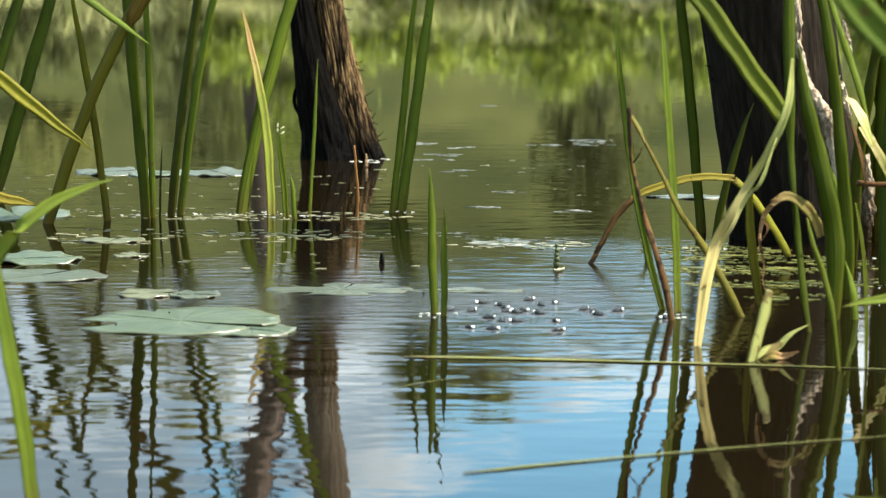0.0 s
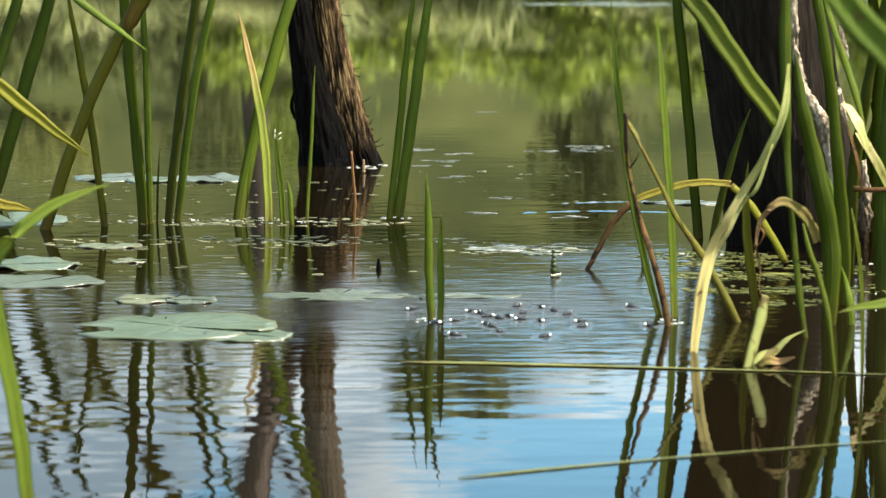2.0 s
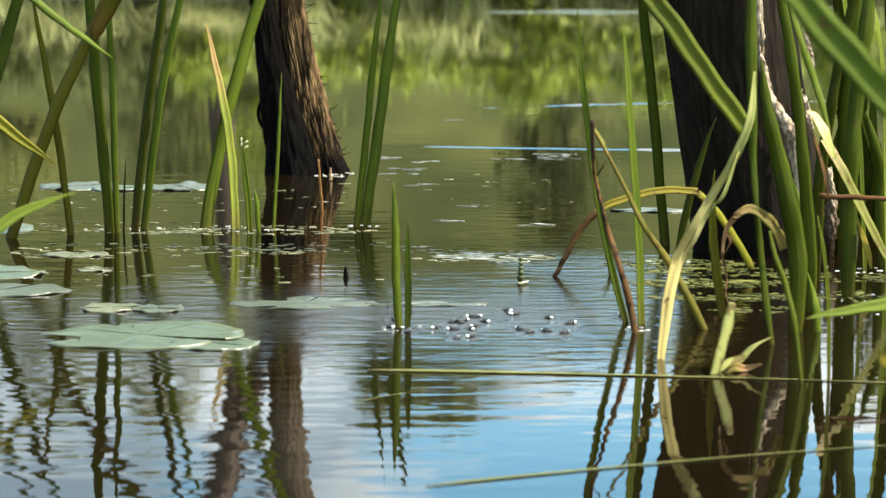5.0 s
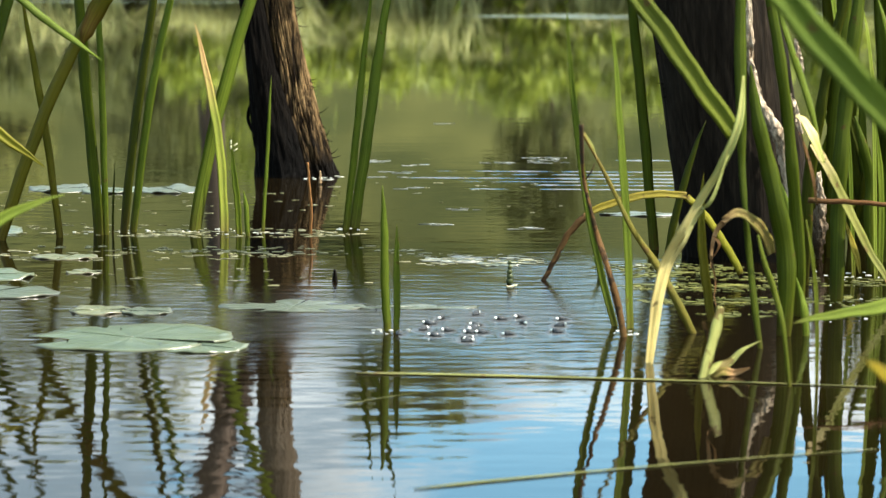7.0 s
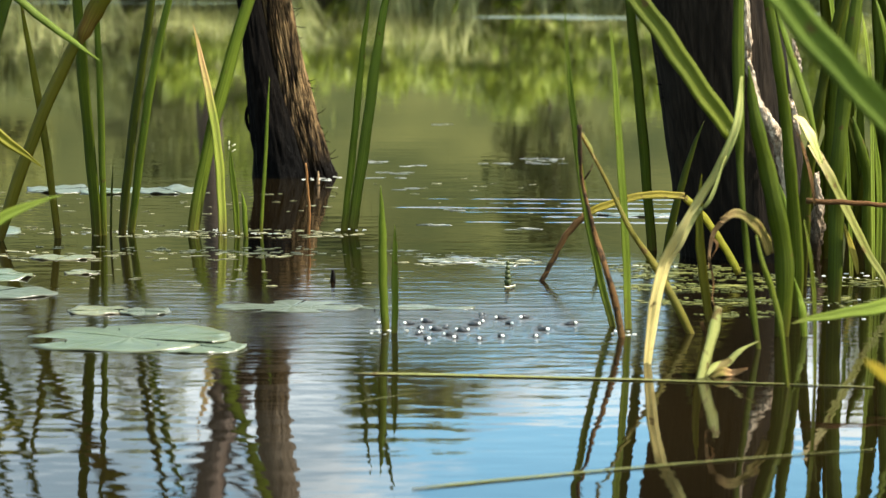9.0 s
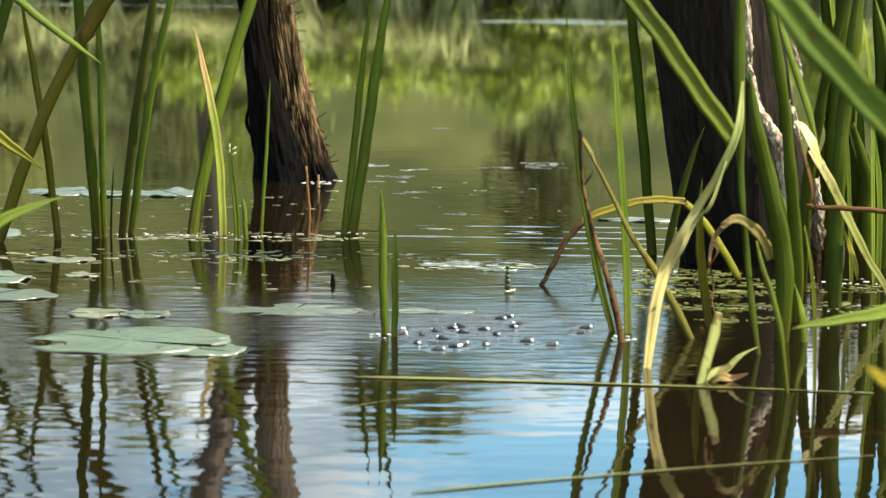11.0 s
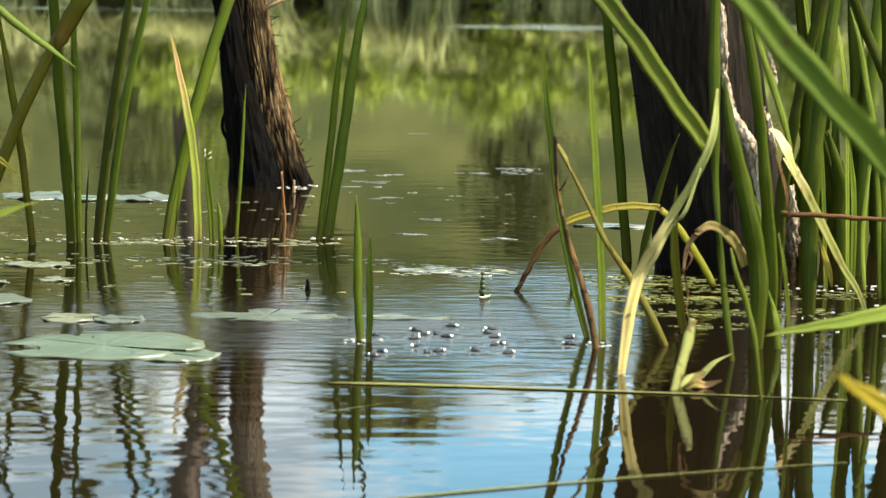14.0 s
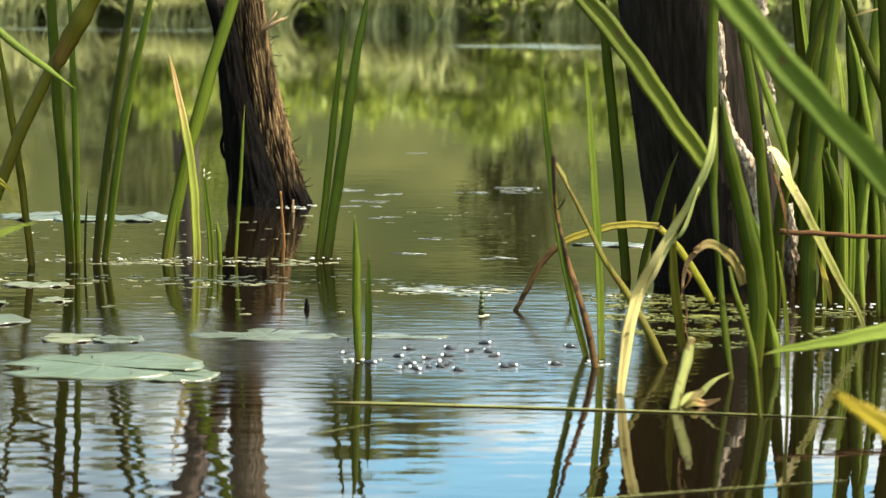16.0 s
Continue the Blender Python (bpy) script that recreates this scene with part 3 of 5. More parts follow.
def build_left_trunk():
    root = tagged(new("dead_tree"), "leaning brown dead tree trunk standing in the pond", "tree trunk")
    root.location = (-0.215, 5.1, 0)
    st = ((-0.15, 0.022, 0, 0.086), (0.0, 0.003, 0, 0.077), (0.05, -0.005, 0, 0.070), (0.11, -0.014, 0, 0.062), (0.24, -0.035, 0, 0.047), (0.37, -0.054, 0, 0.040),
          (0.47, -0.068, 0, 0.039), (0.6, -0.06, 0.0, 0.041), (0.8, -0.04, 0.0, 0.046), (1.2, -0.025, 0.02, 0.047), (2.0, 0.0, 0.05, 0.04))
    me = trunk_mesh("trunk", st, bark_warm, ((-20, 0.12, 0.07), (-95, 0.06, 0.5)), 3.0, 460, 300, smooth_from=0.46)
    hang(new("trunk", me), root)
    # second stem in front; its black colour paints the trunk's shaded left side
    dark = ((-0.15, -0.022, -0.045, 0.064), (0.0, -0.034, -0.045, 0.060), (0.11, -0.056, -0.042, 0.050), (0.24, -0.083, -0.032, 0.036), (0.37, -0.104, -0.028, 0.028),
            (0.47, -0.128, -0.02, 0.030), (0.6, -0.18, -0.01, 0.035), (0.8, -0.22, 0.0, 0.037), (1.2, -0.30, 0.02, 0.035), (1.6, -0.36, 0.03, 0.02))
    hang(new("shade_stem", trunk_mesh("shade_stem", dark, bark_black, ((180, 0.2, 0.1),), 21.0, 120, 64, smooth_from=0.42)), root)["label"] = "second stem painted black as the trunk's shaded side"
    # loop of bark standing off the shaded side
    pts = [(-0.096 - 0.006 * (1 - i / 8) - 0.020 * math.sin(math.pi * i / 8), -0.03, 0.175 - 0.0115 * i) for i in range(9)]
    v, f = tube(pts, [0.0045] * 9, 8)
    hang(new("bark_loop", mesh_of("bark_loop", v, f, bark_black)), root)
    # splintered stub of a branch near the top of the view
    for k, (dx, dz, r) in enumerate(((0.048, 0.026, 0.0055), (0.036, 0.040, 0.0038), (0.060, 0.030, 0.0028))):
        v, f = tube([(-0.03, -0.02, 0.39), (-0.03 + dx * 0.6, -0.025, 0.39 + dz * 0.5), (-0.03 + dx, -0.03, 0.39 + dz)], [r, r * 0.8, r * 0.25], 7)
        hang(new("splinter", mesh_of("splinter", v, f, wood_pale)), root)
    rng = random.Random(4)
    for k in range(14):
        z = rng.uniform(0.02, 0.4)
        x0 = float(np.interp(z, [s_[0] for s_ in st], [s_[1] for s_ in st])) + float(np.interp(z, [s_[0] for s_ in st], [s_[3] for s_ in st])) * 0.97
        d = Vector((rng.uniform(0.008, 0.03), rng.uniform(-0.01, 0.005), rng.uniform(-0.012, 0.014)))
        a = Vector((x0, -0.01, z))
        v, f = tube([a - d * 0.3, a + d * 0.5, a + d + Vector((0, 0, 0.004))], [0.0013, 0.001, 0.0005], 5)
        hang(new("bark_shred", mesh_of("bark_shred", v, f, bark_warm)), root)


def bark_ridge(root, pts, rads):
    """A flaking bark ridge through pts on a trunk, with sunlight painted into its pale colour."""
    ks = np.linspace(0, len(pts) - 1, 70)
    line = [tuple(float(np.interp(q, range(len(pts)), [p_[k] for p_ in pts])) for k in range(3)) for q in ks]
    radii = [0.82 * float(np.interp(q, range(len(pts)), rads)) * (1 + 0.22 * noise.noise((q * 3.1, rads[0] * 900, 0))) for q in ks]
    v, f = tube(line, radii, 30)
    v = [p_ + Vector((noise.noise((p_.x * 300, p_.y * 300, p_.z * 90)), noise.noise((p_.x * 300 + 9, p_.y * 300, p_.z * 90)), noise.noise((p_.x * 200, p_.y * 200 + 5, p_.z * 60)))) * 0.0040 for p_ in v]
    hang(new("bark_ridge", mesh_of("bark_ridge", v, f, bark_lit)), root)["label"] = "flaking bark ridge with sunlight painted pale"


def build_right_trunk():
    root = tagged(new("swamp_tree"), "thick dark furrowed tree trunk rising from the water", "tree trunk")
    root.location = (0.53, 3.66, 0)
    st = ((-0.2, 0.07, 0, 0.124), (0.0, 0.049, 0, 0.113), (0.12, 0.030, 0, 0.111), (0.25, 0.006, 0, 0.112), (0.4, -0.020, 0, 0.114),
          (0.6, -0.05, 0, 0.112), (1.1, -0.11, 0.02, 0.10), (2.0, -0.18, 0.05, 0.085), (3.2, -0.23, 0.1, 0.065))
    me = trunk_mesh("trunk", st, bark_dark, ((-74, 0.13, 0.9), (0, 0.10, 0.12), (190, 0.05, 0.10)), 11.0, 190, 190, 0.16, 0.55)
    hang(new("trunk", me), root)
    bark_ridge(root, ((0.014, -0.135, 0.430), (0.019, -0.135, 0.376), (0.021, -0.135, 0.323), (0.030, -0.135, 0.288), (0.041, -0.135, 0.252), (0.054, -0.135, 0.228), (0.071, -0.135, 0.204), (0.078, -0.135, 0.173), (0.083, -0.135, 0.137), (0.088, -0.135, 0.097)),
               (0.0053, 0.0084, 0.0071, 0.0062, 0.0075, 0.0106, 0.0141, 0.0115, 0.0075, 0.0044))
    bark_ridge(root, ((0.085, -0.085, 0.508), (0.088, -0.085, 0.464), (0.091, -0.085, 0.438), (0.094, -0.085, 0.418)),
               (0.0107, 0.0116, 0.0089, 0.0027))
    bark_ridge(root, ((0.102, -0.075, 0.353), (0.110, -0.075, 0.317), (0.117, -0.075, 0.284)),
               (0.0027, 0.0058, 0.0022))
    bark_ridge(root, ((0.094, -0.085, 0.266), (0.104, -0.085, 0.236), (0.113, -0.085, 0.203)),
               (0.0022, 0.0067, 0.0031))
    bark_ridge(root, ((0.144, -0.070, 0.140), (0.150, -0.070, 0.086), (0.151, -0.070, 0.049), (0.148, -0.070, 0.022), (0.151, -0.070, -0.010)),
               (0.0045, 0.0099, 0.0121, 0.0099, 0.0036))
    rng = random.Random(9)
    for k in range(16):
        z = rng.uniform(0.05, 0.5)
        cx = float(np.interp(z, [s_[0] for s_ in st], [s_[1] for s_ in st]))
        a = Vector((cx - 0.100, -0.03, z))
        d = Vector((-rng.uniform(0.004, 0.012), -0.004, rng.uniform(-0.004, 0.006)))
        v, f = tube([a - d * 0.5, a + d], [0.0022, 0.0008], 5)
        hang(new("bark_shred", mesh_of("bark_shred", v, f, bark_dark)), root)


build_left_trunk()
build_right_trunk()

# ---- reeds ----
c = clump("reed_clump", (-0.927, 4.293, 0.000), "green reed leaves painted in shade, rising from still pond water")
leaf(c, (-0.927, 4.293, 0.000), (0.204, 0.066, 0.688), (0.023, -0.008, -0.012), 0.0315, leaf_shaded, "tip", -38)
leaf(c, (-0.855, 4.293, 0.000), (0.199, -0.035, 0.643), (0.010, 0.004, -0.000), 0.0322, leaf_shaded, "tip", -26)
c = clump("reed_clump", (-0.675, 3.831, 0.000), "single olive reed leaf browning towards its tip")
leaf(c, (-0.675, 3.831, 0.000), (0.287, -0.056, 0.576), (-0.041, 0.008, 0.025), 0.0255, leaf_scorched, "tip", -25)
blade(c, [(-0.522, 3.780, 0.334), (-0.515, 3.780, 0.355), (-0.500, 3.784, 0.387), (-0.482, 3.778, 0.417), (-0.466, 3.782, 0.449), (-0.448, 3.776, 0.487)],
      (0.0038, 0.0246, 0.0303, 0.0321, 0.0321, 0.0283), leaf_amber_green, -10, 10, KEEL_SECTION)
c = clump("reed_clump", (-0.578, 3.872, 0.000), "thin olive reed leaf standing in the pond")
leaf(c, (-0.578, 3.872, 0.000), (-0.058, -0.026, 0.436), (0.007, 0.003, 0.002), 0.0131, leaf_olive, "tip", 5)
c = clump("reed_clump", (-0.518, 3.914, 0.000), "clump of upright green reed leaves in water")
leaf(c, (-0.518, 3.914, 0.000), (-0.040, -0.032, 0.644), (0.001, 0.004, 0.003), 0.0250, leaf_shaded, "tip", -30)
leaf(c, (-0.505, 3.914, 0.000), (-0.006, -0.053, 0.531), (0.004, 0.006, 0.004), 0.0123, leaf_green, "tip", -4)
leaf(c, (-0.478, 3.939, 0.000), (0.084, 0.059, 0.602), (-0.010, -0.007, -0.003), 0.0208, leaf_deep_shade, "tip", -35)
leaf(c, (-0.463, 3.956, 0.000), (0.110, -0.029, 0.551), (-0.023, 0.003, 0.006), 0.0161, leaf_green, "tip", -19)
leaf(c, (-0.498, 3.948, 0.000), (0.005, 0.010, 0.128), (-0.001, -0.001, -0.000), 0.0086, leaf_deep_shade, "tip", -50)
c = clump("reed_clump", (-0.357, 3.982, 0.000), "green reed leaves with one bleached straw tip")
leaf(c, (-0.357, 3.982, 0.000), (0.217, 0.038, 0.720), (-0.045, -0.006, 0.010), 0.0256, leaf_green, "tip", 26)
leaf(c, (-0.303, 3.965, 0.000), (-0.051, 0.018, 0.367), (0.023, -0.002, 0.002), 0.0169, leaf_bleached, "tip", 17)
leaf(c, (-0.274, 3.922, 0.000), (-0.012, -0.012, 0.154), (0.002, 0.001, 0.000), 0.0114, leaf_green, "tip", 16)
for k in range(6):
    v, f = tube([(-0.286 + 0.357 + 0.004 * math.cos(k * 2.1), -0.062 + 0.003 * math.sin(k * 2.1), 0.146 + 0.003 * k), (-0.283 + 0.357 + 0.007 * math.cos(k * 2.1), -0.062 + 0.005 * math.sin(k * 2.1), 0.150 + 0.003 * k)], [0.0015, 0.0009], 6)
    hang(new("floret", mesh_of("floret", v, f, petal_mat)), c)["label"] = "tiny cream floret"
leaf(c, (-0.258, 3.897, 0.000), (-0.006, 0.000, 0.079), (0.003, 0.000, 0.000), 0.0091, leaf_green, "tip", 16)
leaf(c, (-0.236, 3.982, 0.000), (0.017, -0.015, 0.275), (0.000, 0.002, 0.001), 0.0080, leaf_green, "tip", 36)
c = clump("reed_clump", (-0.089, 3.991, 0.000), "pair of upright green reed leaves in water")
leaf(c, (-0.089, 3.991, 0.000), (0.048, -0.020, 0.445), (-0.001, 0.002, 0.001), 0.0136, leaf_green, "tip", -9)
leaf(c, (-0.074, 4.018, 0.000), (0.075, 0.045, 0.504), (-0.006, -0.005, -0.002), 0.0209, leaf_green, "tip", -14)
c = clump("reed_clump", (-0.011, 2.860, 0.000), "two short green reed shoots poking through water")
leaf(c, (-0.011, 2.860, 0.000), (-0.005, -0.015, 0.189), (-0.001, 0.002, 0.001), 0.0125, leaf_green, "tip", 26)
leaf(c, (0.001, 2.842, 0.000), (-0.000, -0.007, 0.140), (0.001, 0.001, 0.000), 0.0088, leaf_green, "tip", 1)
c = clump("dead_twig", (-0.150, 3.931, 0.000), "thin rusty dead twig standing before the trunk")
leaf(c, (-0.150, 3.931, 0.000), (-0.005, -0.012, 0.126), (0.005, 0.001, 0.000), 0.0059, leaf_rust, "stalk", 0)
c = clump("reed_clump", (-0.342, 1.840, 0.000), "bright green reed leaf arching over the water")
leaf(c, (-0.342, 1.840, 0.000), (-0.037, 0.012, 0.246), (0.004, -0.001, 0.000), 0.0160, leaf_green, "tip", 45)
leaf(c, (-0.461, 2.150, 0.068), (0.147, 0.000, 0.176), (-0.064, 0.000, 0.054), 0.0174, leaf_fresh, "tip", 30)
blade(c, [(-0.590, 2.150, -0.010), (-0.560, 2.150, 0.015), (-0.510, 2.150, 0.030), (-0.461, 2.150, 0.068)], (0.0150, 0.0170, 0.0170, 0.0158), leaf_fresh, 30, 0)
c = clump("reed_clump", (-0.574, 3.200, 0.000), "drooping green and yellowing reed leaf tips")
leaf(c, (-0.574, 3.200, 0.456), (0.162, 0.000, -0.128), (-0.003, 0.000, -0.004), 0.0121, leaf_green, "tip", 16)
blade(c, [(-0.850, 3.200, -0.010), (-0.800, 3.205, 0.250), (-0.700, 3.200, 0.460), (-0.630, 3.200, 0.480), (-0.574, 3.200, 0.456)], (0.0160, 0.0170, 0.0150, 0.0130, 0.0115), leaf_green, 16, 0)
leaf(c, (-0.767, 3.300, 0.368), (0.255, 0.000, -0.198), (0.000, 0.000, 0.001), 0.0230, leaf_turning, "tip", 15)
blade(c, [(-1.020, 3.300, -0.010), (-0.980, 3.300, 0.220), (-0.890, 3.300, 0.400), (-0.820, 3.300, 0.405), (-0.767, 3.300, 0.368)], (0.0220, 0.0230, 0.0225, 0.0215, 0.0210), leaf_turning, 15, 0)
leaf(c, (-0.790, 3.600, 0.088), (0.140, 0.000, -0.031), (-0.000, 0.000, -0.001), 0.0203, leaf_yellow, "tip", 20)
blade(c, [(-1.020, 3.600, -0.010), (-0.980, 3.600, 0.080), (-0.890, 3.600, 0.115), (-0.790, 3.600, 0.088)], (0.0220, 0.0230, 0.0220, 0.0210), leaf_yellow, 20, 0)
c = clump("reed_clump", (0.290, 2.806, 0.000), "bent brown reed stalk among upright green leaves")
blade(c, [(0.290, 2.810, -0.012), (0.280, 2.812, 0.041), (0.265, 2.806, 0.091), (0.253, 2.812, 0.127), (0.244, 2.806, 0.160), (0.235, 2.810, 0.197), (0.232, 2.804, 0.227), (0.231, 2.810, 0.268)],
      (0.0085, 0.0110, 0.0098, 0.0118, 0.0092, 0.0100, 0.0080, 0.0086), leaf_brown, 10, 120, STALK_SECTION)
blade(c, [(0.237, 2.803, 0.200), (0.244, 2.798, 0.211), (0.248, 2.800, 0.220)], (0.0022, 0.0020, 0.0012), leaf_brown, 0, 0, STALK_SECTION)
blade(c, [(0.236, 2.820, 0.258), (0.246, 2.812, 0.240), (0.252, 2.818, 0.223)], (0.0021, 0.0046, 0.0021), leaf_tan, 20, 60)
blade(c, [(0.386, 2.842, -0.015), (0.360, 2.836, 0.037), (0.332, 2.842, 0.087), (0.300, 2.836, 0.133), (0.277, 2.840, 0.179), (0.254, 2.832, 0.222), (0.234, 2.822, 0.256)],
      (0.0114, 0.0114, 0.0106, 0.0085, 0.0071, 0.0060, 0.0052), leaf_stalk, 15, 40, STALK_SECTION)
leaf(c, (0.284, 2.897, 0.000), (-0.063, 0.030, 0.415), (-0.024, 0.000, -0.004), 0.0098, leaf_green, "tip", 4)
leaf(c, (0.302, 2.878, 0.000), (-0.025, 0.039, 0.399), (0.006, -0.005, -0.003), 0.0139, leaf_green, "tip", 36)
leaf(c, (0.428, 3.706, 0.000), (-0.069, -0.029, 0.617), (0.001, 0.003, 0.002), 0.0188, leaf_shaded, "tip", -28)
c = clump("bent_reed_leaf", (0.515, 3.340, 0.000), "yellow reed leaf kinked down into the water")
leaf(c, (0.515, 3.340, 0.009), (-0.082, 0.000, 0.116), (0.012, -0.000, 0.008), 0.0130, leaf_turning, "bar", 20)
leaf(c, (0.432, 3.335, 0.127), (-0.150, 0.000, -0.029), (-0.005, 0.000, 0.024), 0.0120, leaf_yellow, "bar", 20)
leaf(c, (0.283, 3.335, 0.100), (-0.064, 0.000, -0.107), (-0.011, 0.000, 0.007), 0.0108, leaf_brown, "stalk", 0)
c = clump("folded_reed_leaf", (0.221, 2.660, 0.000), "broad green reed leaf folded into pale dry straw")
leaf(c, (0.221, 2.660, 0.502), (0.180, 0.003, -0.236), (0.006, 0.000, 0.005), 0.0257, leaf_broad, "bar", 10)
blade(c, [(0.405, 2.625, 0.338), (0.398, 2.612, 0.283), (0.378, 2.616, 0.232), (0.356, 2.622, 0.193), (0.335, 2.618, 0.157), (0.318, 2.624, 0.123), (0.306, 2.620, 0.079), (0.302, 2.622, 0.046), (0.297, 2.620, -0.006)],
      (0.0030, 0.0118, 0.0112, 0.0112, 0.0130, 0.0130, 0.0125, 0.0115, 0.0075), leaf_fold, 15, 10)
blade(c, [(0.386, 2.612, 0.246), (0.368, 2.606, 0.197), (0.351, 2.610, 0.176), (0.336, 2.604, 0.147), (0.320, 2.608, 0.117), (0.310, 2.604, 0.078), (0.305, 2.608, 0.037), (0.300, 2.610, -0.006)],
      (0.0030, 0.0072, 0.0084, 0.0094, 0.0098, 0.0098, 0.0088, 0.0052), leaf_fold, 35, 30)
c = clump("reed_clump", (0.444, 2.713, 0.000), "dense green reed clump with dry straw leaves")
blade(c, [(0.448, 2.721, -0.008), (0.440, 2.728, 0.049), (0.433, 2.739, 0.118), (0.427, 2.740, 0.173), (0.424, 2.751, 0.228), (0.422, 2.752, 0.290), (0.421, 2.763, 0.373), (0.422, 2.775, 0.483)],
      (0.0075, 0.0095, 0.0089, 0.0075, 0.0103, 0.0138, 0.0152, 0.0125), leaf_shaded, 20, -20, KEEL_SECTION)
blade(c, [(0.491, 2.816, -0.008), (0.494, 2.816, 0.065), (0.491, 2.820, 0.115), (0.479, 2.814, 0.166), (0.468, 2.818, 0.215), (0.455, 2.812, 0.262), (0.448, 2.816, 0.301), (0.443, 2.820, 0.342)],
      (0.0169, 0.0232, 0.0240, 0.0225, 0.0211, 0.0176, 0.0127, 0.0021), leaf_shaded, -15, 20, KEEL_SECTION)
blade(c, [(0.549, 3.058, -0.008), (0.545, 3.058, 0.078), (0.537, 3.062, 0.132), (0.523, 3.056, 0.168), (0.511, 3.060, 0.202)],
      (0.0092, 0.0115, 0.0122, 0.0092, 0.0023), leaf_green, 15, 10, KEEL_SECTION)
blade(c, [(0.439, 2.464, -0.008), (0.430, 2.464, 0.064), (0.420, 2.468, 0.106), (0.407, 2.462, 0.140), (0.400, 2.466, 0.170)],
      (0.0049, 0.0068, 0.0080, 0.0068, 0.0031), leaf_broad, 15, 10, KEEL_SECTION)
blade(c, [(0.539, 2.982, -0.008), (0.537, 2.976, 0.081), (0.531, 2.974, 0.142), (0.523, 2.963, 0.203), (0.516, 2.961, 0.263), (0.505, 2.949, 0.323), (0.496, 2.947, 0.375), (0.482, 2.946, 0.441)],
      (0.0164, 0.0193, 0.0178, 0.0163, 0.0148, 0.0155, 0.0147, 0.0103), leaf_shaded, -25, 30, KEEL_SECTION)
blade(c, [(0.470, 2.472, -0.008), (0.468, 2.472, 0.075), (0.466, 2.476, 0.113), (0.460, 2.470, 0.152), (0.454, 2.474, 0.186)],
      (0.0043, 0.0056, 0.0062, 0.0049, 0.0019), leaf_broad, 20, 20)
blade(c, [(0.521, 2.817, -0.008), (0.517, 2.817, 0.033), (0.513, 2.821, 0.052), (0.505, 2.815, 0.076)],
      (0.0113, 0.0127, 0.0085, 0.0021), leaf_green, 25, 10, KEEL_SECTION)
blade(c, [(0.701, 3.116, -0.008), (0.684, 3.116, 0.034), (0.664, 3.120, 0.065), (0.642, 3.114, 0.104), (0.622, 3.118, 0.143), (0.604, 3.112, 0.176), (0.589, 3.116, 0.202), (0.577, 3.120, 0.221)],
      (0.0062, 0.0101, 0.0133, 0.0156, 0.0179, 0.0187, 0.0195, 0.0172), leaf_tan, 25, 20)
blade(c, [(0.513, 2.690, 0.230), (0.499, 2.690, 0.261), (0.489, 2.694, 0.278), (0.478, 2.688, 0.287)],
      (0.0054, 0.0175, 0.0175, 0.0040), leaf_fold, 30, 35)
blade(c, [(0.509, 2.710, 0.259), (0.500, 2.710, 0.294), (0.487, 2.714, 0.334), (0.471, 2.708, 0.375), (0.456, 2.712, 0.422)],
      (0.0061, 0.0102, 0.0115, 0.0102, 0.0061), leaf_green, 25, 10, KEEL_SECTION)
blade(c, [(0.512, 2.720, 0.176), (0.506, 2.720, 0.210), (0.498, 2.724, 0.241), (0.487, 2.718, 0.266)],
      (0.0027, 0.0048, 0.0054, 0.0020), leaf_brown, 0, 60)
leaf(c, (0.417, 2.934, 0.000), (-0.013, 0.018, 0.195), (-0.014, -0.002, -0.002), 0.0124, leaf_olive, "tip", -5)
blade(c, [(0.460, 2.735, 0.115), (0.453, 2.728, 0.134), (0.439, 2.720, 0.153), (0.417, 2.715, 0.167), (0.400, 2.712, 0.160), (0.388, 2.715, 0.145), (0.383, 2.712, 0.124), (0.383, 2.714, 0.100)],
      (0.0120, 0.0140, 0.0150, 0.0120, 0.0098, 0.0095, 0.0068, 0.0040), leaf_withered, 10, 40)
blade(c, [(0.382, 2.712, 0.116), (0.387, 2.700, 0.085), (0.385, 2.694, 0.066), (0.392, 2.690, 0.045)], (0.0036, 0.0026, 0.0030, 0.0022), leaf_brown, 0, 90)
blade(c, [(0.385, 2.712, 0.140), (0.391, 2.704, 0.130), (0.385, 2.708, 0.114)], (0.0022, 0.0066, 0.0020), leaf_rust, 30, 40)
leaf(c, (0.415, 3.438, 0.000), (0.059, 0.006, 0.232), (-0.017, -0.001, 0.004), 0.0125, leaf_deep_shade, "tip", -28)
c = clump("reed_clump", (0.679, 3.300, 0.000), "thick stand of green reed leaves beside the trunk")
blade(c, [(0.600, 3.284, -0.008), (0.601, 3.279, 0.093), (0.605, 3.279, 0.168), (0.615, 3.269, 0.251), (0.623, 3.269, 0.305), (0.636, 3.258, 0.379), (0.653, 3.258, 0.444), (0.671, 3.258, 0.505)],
      (0.0164, 0.0197, 0.0180, 0.0163, 0.0147, 0.0147, 0.0130, 0.0098), leaf_deep_shade, -30, 20, KEEL_SECTION)
blade(c, [(0.616, 3.114, -0.008), (0.617, 3.121, 0.071), (0.619, 3.132, 0.133), (0.621, 3.133, 0.205), (0.628, 3.144, 0.275), (0.637, 3.145, 0.362), (0.646, 3.156, 0.425), (0.658, 3.168, 0.504)],
      (0.0187, 0.0218, 0.0219, 0.0211, 0.0204, 0.0197, 0.0174, 0.0127), leaf_shaded, -30, 25, KEEL_SECTION)
blade(c, [(0.720, 3.349, -0.008), (0.715, 3.349, 0.128), (0.709, 3.353, 0.280), (0.699, 3.347, 0.356), (0.691, 3.351, 0.406)],
      (0.0075, 0.0084, 0.0084, 0.0075, 0.0017), leaf_fresh, 30, 10)
